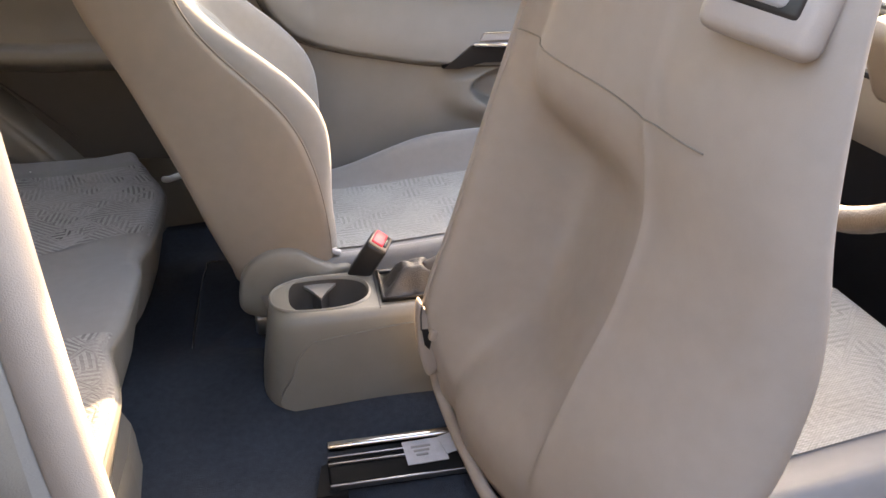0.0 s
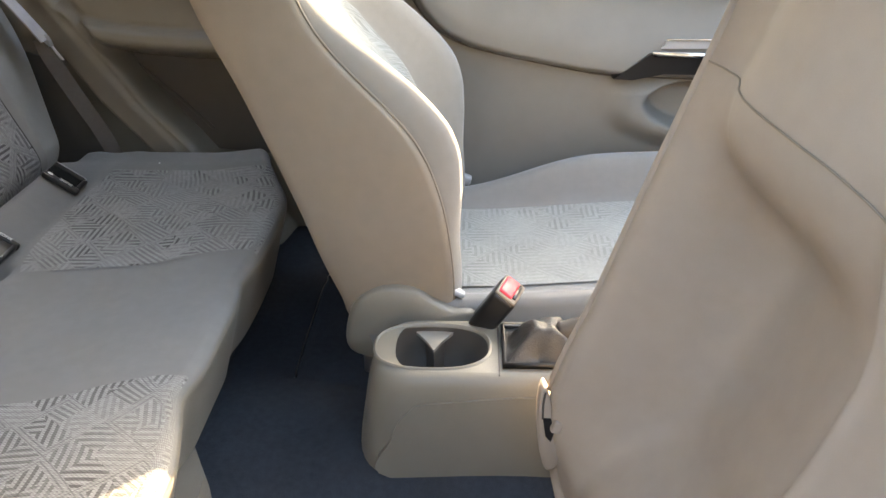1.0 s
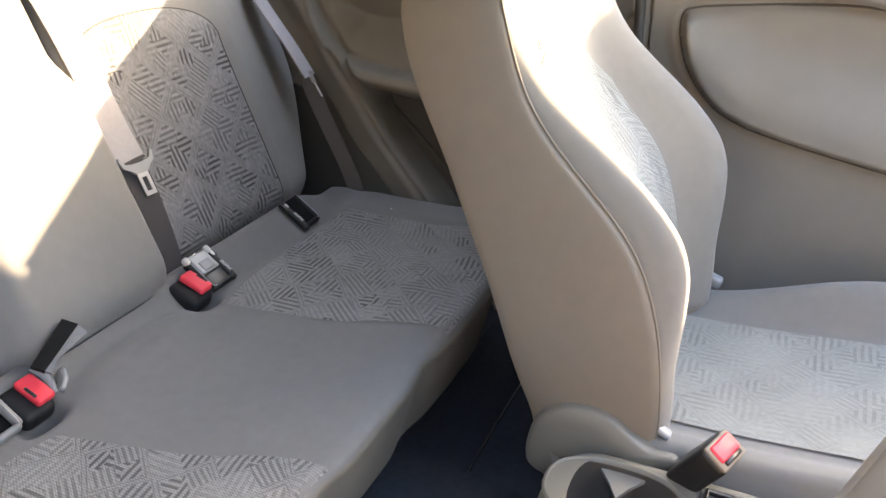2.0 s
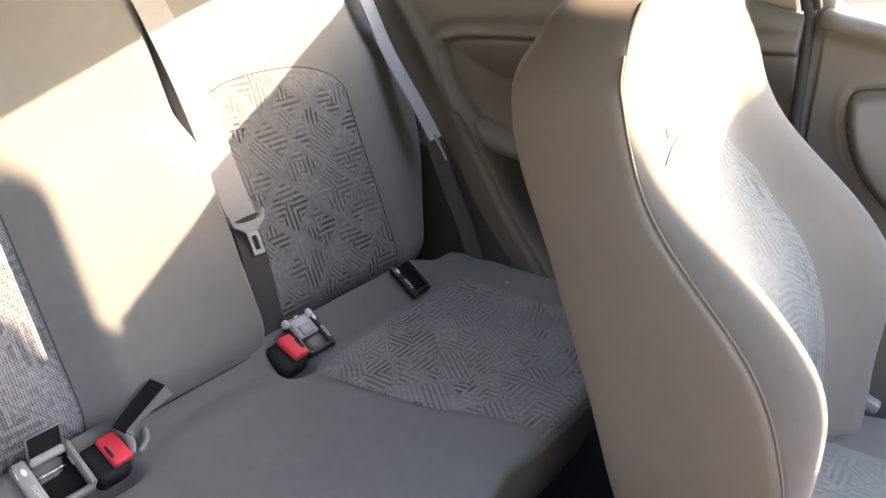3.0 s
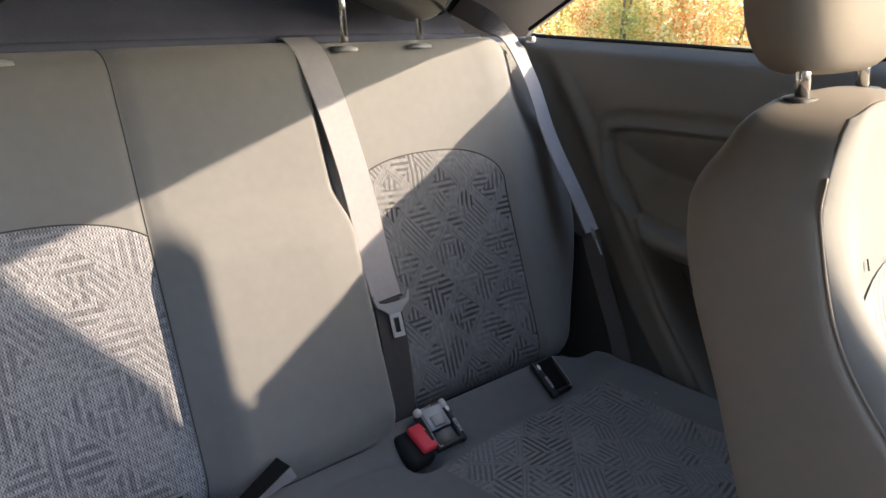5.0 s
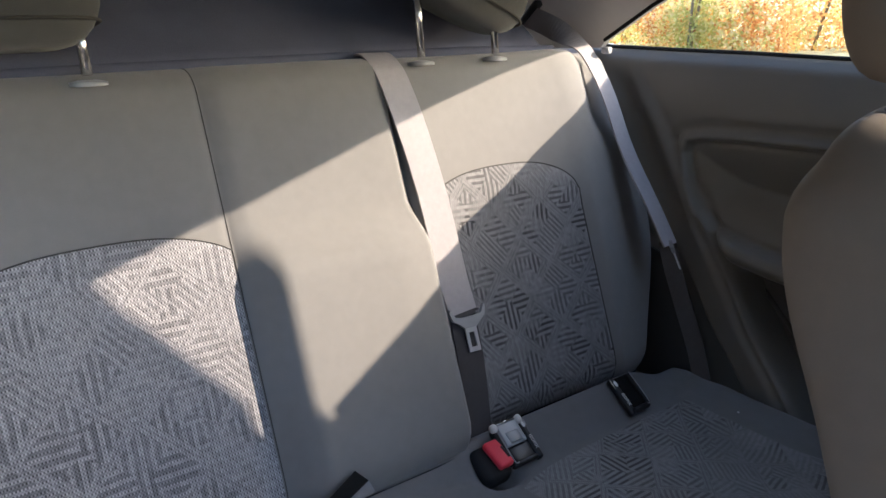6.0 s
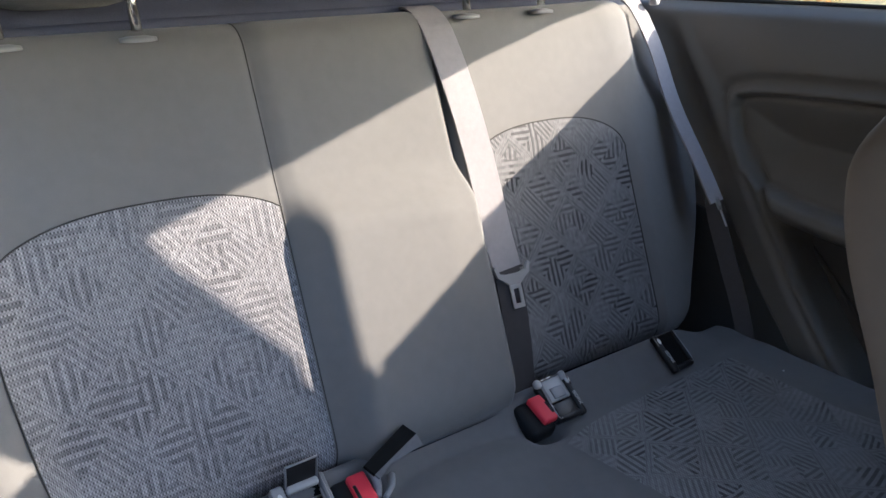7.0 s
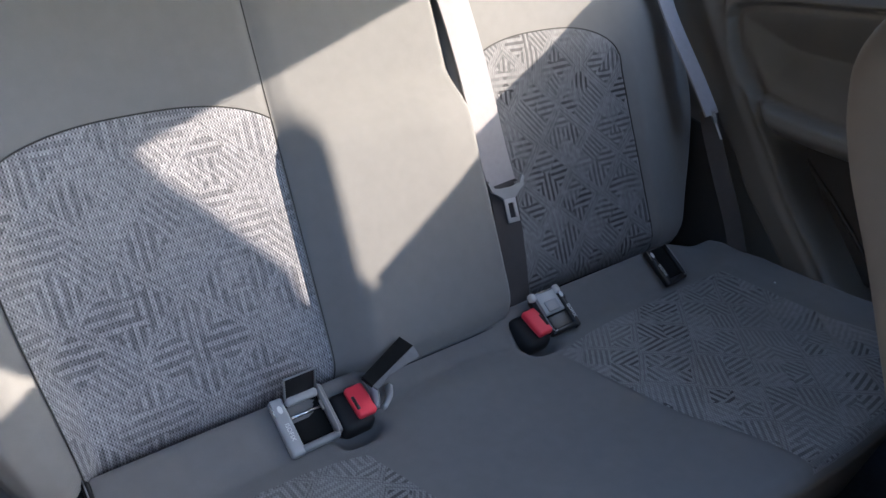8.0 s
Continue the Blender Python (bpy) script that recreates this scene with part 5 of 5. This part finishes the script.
for y in (P_Y - 0.076, P_Y + 0.072):
    attach(part("post", tube([(0.438, y, 0.900), (0.430, y, 0.975)], 0.0075, 10), CHROME, None, "chrome headrest post"), head)
    attach(part("sleeve", loft([ring_section(0.438, y, 0.900, 0.017, 0.028, 2.2, 18), ring_section(0.438, y, 0.9135, 0.016, 0.027, 2.2, 18), ring_section(0.438, y, 0.9140, 0.009, 0.011, 2.2, 18)]), TRIM_DARK, None, "dark oval post sleeve"), head)
buckle("front_buckle", (0.832, 0.094, 0.360), -32, 160, "black belt buckle with red button beside the console", "front buckles", 0.95)

# ---- driver's seat, folded forward ----
REAR_X = [(0.16, 0.905), (0.22, 0.890), (0.284, 0.876), (0.35, 0.868), (0.40, 0.880), (0.49, 0.914), (0.644, 0.961), (0.79, 1.008), (0.90, 1.040), (0.96, 1.055)]
D_Y = -0.35


FRONT_T = [(0.16, 0.25), (0.34, 0.262), (0.40, 0.275), (0.52, 0.248), (0.60, 0.215), (0.66, 0.182), (0.72, 0.156), (0.79, 0.128), (0.86, 0.105), (0.95, 0.09)]


RIDGE = [(0.16, 0.06), (0.24, 0.07), (0.36, 0.118), (0.5, 0.125), (0.6, 0.118), (0.66, 0.095), (0.70, 0.075), (0.76, 0.056), (0.95, 0.040)]


def driver_rear(z):
    """The hollowed rear of the driver's backrest: (y, x) from the inner edge to the outer one."""
    x0, t, r = smooth_table(REAR_X, z), smooth_table(FRONT_T, z), smooth_table(RIDGE, z)
    h = (1 - ease(0.585, 0.752, z)) * ease(0.20, 0.38, z)
    floor_x = r + 0.058 * h
    last = max(0.72 * t, r + 0.02)
    return [(-0.122, x0 + 0.012), (-0.130, x0), (-0.148, x0 + 0.008), (-0.164, x0 + 0.012 + 0.28 * floor_x * h), (-0.184, x0 + 0.016 + 0.66 * floor_x * h), (-0.225, x0 + 0.14 * r + 0.76 * floor_x * h), (-0.31, x0 + 0.5 * r + 0.48 * floor_x * h), (-0.36, x0 + 0.8 * r + 0.22 * floor_x * h), (-0.388, x0 + r * 0.95 + 0.018 * h), (-0.400, x0 + r), (-0.415, x0 + r + 0.006), (-0.45, x0 + r + 0.25 * (last - r)), (-0.50, x0 + r + 0.6 * (last - r)), (-0.545, x0 + last)]


def driver_section(z, shift=0.0, shrink=1.0):
    x0, t = smooth_table(REAR_X, z), smooth_table(FRONT_T, z)
    slim = ease(0.50, 0.75, z)
    rear = driver_rear(z)
    front = [(-0.568, x0 + max(0.82 * t, 0.0)), (-0.575, x0 + 0.91 * t), (-0.562, x0 + t - 0.003), (-0.53, x0 + t), (-0.48, x0 + t - 0.012), (-0.42, x0 + t - 0.05 * (1 - slim)), (-0.35, x0 + t - 0.06 * (1 - slim)), (-0.26, x0 + t - 0.05 * (1 - slim)), (-0.19, x0 + t - 0.01), (-0.15, x0 + t - 0.02), (-0.125, x0 + 0.7 * t), (-0.118, x0 + 0.4 * t), (-0.118, x0 + 0.03)]
    pts = [(y - 0.028 * ease(0.40, 0.56, -y), x) for y, x in rear + front]
    cx, cy = x0 + 0.5 * t, D_Y
    return [Vector((cx + (x - cx) * shrink, cy + (y - cy) * shrink, z + shift)) for y, x in pts]


dseat = base("driver_seat", (1.2, D_Y, FLOOR), "beige-grey cloth driver's seat with its backrest folded forward", "car seat", "front seats")
piece("backrest", seat_back_bm(driver_section, [0.165 + 0.785 * k / 60 for k in range(61)], 0.95, ((0.006, 0.98), (0.016, 0.92), (0.025, 0.8), (0.03, 0.6), (0.032, 0.3))), CLOTH_BACK, dseat)


def rear_at(y, z, lift=0.003):
    pts = spline([(y0 - 0.028 * ease(0.40, 0.56, -y0), x0, 0) for y0, x0 in driver_rear(z)], 3)
    return Vector((lerp_table(sorted((p.x, p.y) for p in pts), y) - lift, y, z))


SEAM = spline([(y, z, 0) for y, z in ((-0.134, 0.756), (-0.190, 0.753), (-0.25, 0.746), (-0.30, 0.740), (-0.335, 0.735), (-0.37, 0.726), (-0.40, 0.717), (-0.45, 0.713), (-0.49, 0.711))], 10)
piece("rear_seam", tube([rear_at(p.x, p.y, 0.0012) for p in SEAM], 0.0010, 6), VINYL, dseat, "sewn seam across the rear")
piece("edge_piping", tube([rear_at(-0.128, 0.36 + 0.58 * k / 30, 0.001) for k in range(31)], 0.005, 8), CLOTH_BACK, dseat, "raised edge piping")
piece("lower_hem", tube(spline([(0.886, -0.135, 0.300), (0.886, -0.124, 0.245), (0.897, -0.126, 0.185), (0.912, -0.24, 0.165), (0.935, -0.36, 0.160), (1.02, -0.54, 0.165)], 8), 0.010, 10), CLOTH_BACK, dseat, "thick lower hem")
hinge_line = spline([(x, -0.142, z) for x, z in ((0.8624, 0.368), (0.8575, 0.337), (0.860, 0.286), (0.8695, 0.245), (0.8804, 0.241), (0.8888, 0.257), (0.8876, 0.290), (0.8885, 0.316), (0.873, 0.349))], 4, True)
hinge_mid = Vector((0.872, -0.142, 0.300))
hinge = piece("hinge_cover", loft([[p + Vector((0, 0.026, 0)) for p in hinge_line], [p + Vector((0, 0.003, 0)) for p in hinge_line], [hinge_mid + 0.90 * (p - hinge_mid) for p in hinge_line]]), CLOTH_BACK, dseat, "beige plastic hinge cover")
# No opening here: a flat black plate paints the darkness of the hole.
attach(part("hinge_hole", slab([(x, -0.1435, z) for x, z in ((0.8637, 0.327), (0.8733, 0.3267), (0.8786, 0.307), (0.8749, 0.2904), (0.8678, 0.2997))], (0, 0.006, 0)), BLACK, None, "flat black plate for the dark hinge hole", False), hinge)
attach(part("hinge_pin", box((0.013, 0.012, 0.020), pose(0.881, -0.146, 0.319, 0, 20, 0), 0.004, 3), BEIGE, None, "pale hinge end"), hinge)
attach(part("groove", tube([(0.8649, -0.1430, 0.3657), (0.8630, -0.1432, 0.3504), (0.8633, -0.1432, 0.3267)], 0.0013, 6), TRIM_DARK, None, "dark groove over the hole"), hinge)
m = Matrix.Translation((1.088, -0.538, 0.870)) @ pose(0, 0, 0, 0, 18, 0) @ pose(0, 0, 0, 0, 0, 205)
lever = piece("release_handle", box((0.030, 0.108, 0.106), m, 0.020, 4), BEIGE, dseat, "beige plastic backrest release handle")
# Proud black patch; the finger hollow's shade is put into its colour.
attach(part("handle_hollow", box((0.012, 0.066, 0.060), m @ Matrix.Translation((0.011, 0.004, 0.002)), 0.012, 3), BLACK, None, "black patch for the shade in the finger hollow"), lever)
attach(part("paddle", box((0.016, 0.060, 0.056), m @ Matrix.Translation((0.014, -0.006, 0.006)), 0.012, 3), PLASTIC_PALE, None, "pale release paddle"), lever)


def dcushion_z(x, y):
    z = 0.315 + 0.045 * ease(1.1, 1.5, x) + 0.02 * max(ease(0.15, 0.21, y - D_Y), ease(0.15, 0.21, D_Y - y))
    end = max(ease(0.20, 0.235, y - D_Y), ease(0.20, 0.235, D_Y - y))
    return z - 0.05 * end ** 2 - 0.08 * ease(1.47, 1.54, x) ** 2


piece("seat_cushion", loft([[Vector((1.12 + 0.42 * k / 40, y, dcushion_z(1.12 + 0.42 * k / 40, y))) for k in range(41)] + [Vector((1.52, y, 0.20)), Vector((1.13, y, 0.20))] for y in span(D_Y - 0.235, D_Y + 0.235, 0.2, 50)]), CLOTH, dseat, "grey cloth cushion")
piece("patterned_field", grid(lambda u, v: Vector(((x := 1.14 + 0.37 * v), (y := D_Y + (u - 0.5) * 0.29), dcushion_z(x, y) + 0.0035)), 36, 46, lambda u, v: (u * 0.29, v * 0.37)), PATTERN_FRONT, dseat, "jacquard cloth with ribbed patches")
piece("seat_base", box((0.38, 0.38, 0.07), pose(1.34, D_Y, 0.185), 0.01), TRIM_DARK, dseat, "dark seat frame")

rail = base("seat_rail", (0.86, -0.19, FLOOR), "black and bright steel seat rail with a paper label", "seat rail")
piece("rail_bar", box((0.36, 0.014, 0.012), pose(0.89, -0.168, 0.150, 0, 2, 2), 0.003), CHROME, rail, "bright steel bar")
piece("rail_channel", box((0.36, 0.055, 0.016), pose(0.89, -0.215, 0.137, 0, 2, 2), 0.004), RUBBER, rail, "black steel channel")
for dy in (0.0, 0.014):
    piece("rail_rib", box((0.36, 0.0028, 0.006), pose(0.89, -0.190 - dy, 0.147, 0, 2, 2), 0.001), STEEL, rail)
piece("end_bracket", slab([(0.700, -0.200, 0.134), (0.735, -0.186, 0.134), (0.735, -0.262, 0.134), (0.690, -0.262, 0.134)], (0, 0, 0.010)), RUBBER, rail, "black end bracket", False)
piece("rail_edge", box((0.36, 0.0035, 0.010), pose(0.89, -0.246, 0.142, 0, 2, 2), 0.001), STEEL, rail, "bright outer lip")
lab = piece("paper_label", box((0.062, 0.050, 0.0015), pose(0.855, -0.205, 0.1515, 0, 2, 4), 0.0), PAPER, rail, "light grey paper label", False)
attach(part("torn_flap", box((0.030, 0.040, 0.0012), pose(0.897, -0.196, 0.1535, 0, -4, 12), 0.0), PAPER, None, "torn flap of the label", False), lab)
for k in range(3):
    attach(part("print_bar", box((0.030 - 0.006 * k, 0.004, 0.0008), pose(0.850, -0.195 - 0.009 * k, 0.1528, 0, 2, 4), 0.0), GREY_PRINT, None, "", False), lab)
piece("bolt", box((0.022, 0.022, 0.014), pose(0.722, -0.228, 0.138), 0.005), CHROME, rail, "steel bolt")

# ---- middle console ----
console = base("centre_console", (0.85, 0.035, FLOOR), "grey-olive plastic middle console with a twin cup holder", "console")
K_Y, K_TOP = 0.032, 0.308


def console_ring(z, grow):
    """A level cut through the console: round at the rear, running on to the front."""
    hw = 0.075 + grow
    x0 = 0.640 - 1.9 * grow
    pts = []
    for k in range(17):
        a = math.pi / 2 + math.pi * k / 16
        c, s = math.cos(a), math.sin(a)
        pts.append(Vector((x0 + hw * 0.9 + hw * 0.9 * -abs(c) ** 0.75, K_Y + hw * abs(s) ** 0.75 * (1 if s > 0 else -1), z)))
    return pts + [Vector((0.95, K_Y - hw, z)), Vector((1.15, K_Y - hw * 0.9, z)), Vector((1.15, K_Y + hw * 0.9, z)), Vector((0.95, K_Y + hw, z))]


CUP = Vector((0.722, K_Y, K_TOP))


def cup_ring(z, rx, ry):
    n = 40
    out = []
    for k in range(n):
        a = 2 * math.pi * k / n
        c, s = math.cos(a), math.sin(a)
        out.append(Vector((CUP.x + rx * abs(c) ** 0.8 * (1 if c >= 0 else -1), CUP.y + ry * abs(s) ** 0.8 * (1 if s >= 0 else -1), z)))
    return out


piece("body", loft([console_ring(z, g) for z, g in ((FLOOR - 0.02, 0.016), (0.18, 0.012), (0.25, 0.006), (0.276, 0.003), (0.290, 0.0005), (0.299, -0.004), (0.3035, -0.010), (0.3045, -0.016))], cap=False), CONSOLE, console)


def deck():
    """The console's top plate with the cup opening through it, its edge turned down."""
    bm = bmesh.new()
    edges = []
    for ring in (console_ring(0.3045, -0.016), cup_ring(0.3045, 0.0815, 0.0545)):
        vs = [bm.verts.new(p) for p in ring]
        edges += [bm.edges.new((vs[k], vs[(k + 1) % len(vs)])) for k in range(len(vs))]
    bmesh.ops.triangle_fill(bm, edges=edges, use_beauty=True)
    return bm


piece("deck", deck(), CONSOLE, console, "smooth top of the console", False)
piece("deck_joint", box((0.0015, 0.130, 0.002), pose(0.815, K_Y, 0.3048), 0.0), TRIM_DARK, console, "thin joint across the top", False)
piece("cup_rim", loft([cup_ring(0.3043, 0.0840, 0.0562), cup_ring(0.3072, 0.0815, 0.0545), cup_ring(0.3072, 0.0800, 0.0530), cup_ring(0.301, 0.0785, 0.0515)], cap=False), CONSOLE, console, "rounded rim of the cup holder")
piece("cup_well", loft([cup_ring(0.302, 0.0790, 0.0520), cup_ring(0.27, 0.072, 0.051), cup_ring(0.225, 0.067, 0.047), cup_ring(0.2245, 0.002, 0.002)], cap=False), TRIM_DARK, console, "dark well of the twin cup holder")
# Divider in two tones: the fin's dark colour paints the well's shade.
piece("shaded_cup_fin", slab([(0.709, K_Y + 0.050, 0.288), (0.737, K_Y + 0.050, 0.288), (0.723, K_Y + 0.016, 0.286)], (0, 0, -0.06)), TRIM_DARK, console, "lower body of the divider, darkened for the shade in the well", False)
piece("cup_divider", slab([(0.694, K_Y + 0.052, 0.294), (0.752, K_Y + 0.052, 0.294), (0.734, K_Y + 0.030, 0.291), (0.723, K_Y + 0.012, 0.288), (0.712, K_Y + 0.030, 0.291)], (0, 0, -0.005)), TRIM, console, "pale top of the divider between the cups", False)
panel = [(0.664, 0.14), (0.669, 0.21), (0.690, 0.250), (0.735, 0.268), (0.95, 0.272), (0.95, 0.14)]
piece("side_relief", slab(spline([(x, K_Y - 0.0865 + (z - 0.2) * 0.07, z) for x, z in panel], 6, True), (0, 0.012, 0)), CONSOLE, console, "raised panel on the side", False)
gaiter = base("handbrake_gaiter", (0.86, K_Y, 0.301), "creased dark leather handbrake gaiter in a black frame", "gaiter")
piece("gaiter_frame", tube([(0.822, K_Y - 0.048, 0.309), (0.93, K_Y - 0.048, 0.309), (0.93, K_Y + 0.045, 0.309), (0.822, K_Y + 0.045, 0.309)], 0.005, 6, True), BLACK, gaiter, "black frame")


def gaiter_z(u, v):
    edge_d = min(u, 1 - u, v, 1 - v)
    folds = 0.008 * math.sin(9 * u + 4 * v) * math.sin(7 * v + 1.2) + 0.006 * noise.noise((u * 6, v * 6, 1))
    return 0.308 + ease(0, 0.4, edge_d) * (0.022 + 0.035 * u) + folds * ease(0, 0.15, edge_d)


piece("leather", grid(lambda u, v: (0.822 + 0.108 * u, K_Y - 0.048 + 0.093 * v, gaiter_z(u, v)), 30, 26), LEATHER, gaiter)
brake = base("handbrake_lever", (0.95, K_Y, 0.33), "dark handbrake lever rising out of the gaiter", "handbrake")
piece("grip", tube(spline([(0.90, K_Y, 0.33), (0.96, K_Y, 0.352), (1.08, K_Y, 0.385)], 6), 0.015, 12), TRIM_DARK, brake)

# ---- floor details under the passenger's seat ----
duct = base("footwell_duct", (0.70, 0.34, FLOOR), "flat black heater duct cover on the carpet under the seat", "duct cover")
duct_outline = spline([(0.505, 0.515, 0), (0.482, 0.480, 0), (0.478, 0.40, 0), (0.481, 0.16, 0), (0.50, 0.122, 0), (0.72, 0.120, 0), (0.94, 0.13, 0), (0.94, 0.50, 0), (0.72, 0.52, 0)], 5, True)
piece("cover", loft([[p + Vector((0, 0, FLOOR - 0.01)) for p in duct_outline], [p + Vector((0, 0, FLOOR + 0.010)) for p in duct_outline], [Vector((0.71, 0.34, FLOOR + 0.013)) + 0.97 * (p - Vector((0.71, 0.34, 0))) for p in duct_outline]]), CARPET, duct)
piece("edge_strip", tube([p + Vector((0, 0, FLOOR + 0.011)) for p in duct_outline[:17]], 0.0012, 6), STEEL, duct, "thin bright edge")
anchor = base("belt_anchor_rail", (0.45, 0.62, 0.30), "pale metal seat belt anchor rail on the sill", "anchor rail")
piece("bar", tube(spline([(0.40, 0.640, 0.292), (0.415, 0.622, 0.299), (0.453, 0.618, 0.310), (0.54, 0.620, 0.325), (0.555, 0.640, 0.326)], 6), 0.0075, 10), WHITE, anchor)
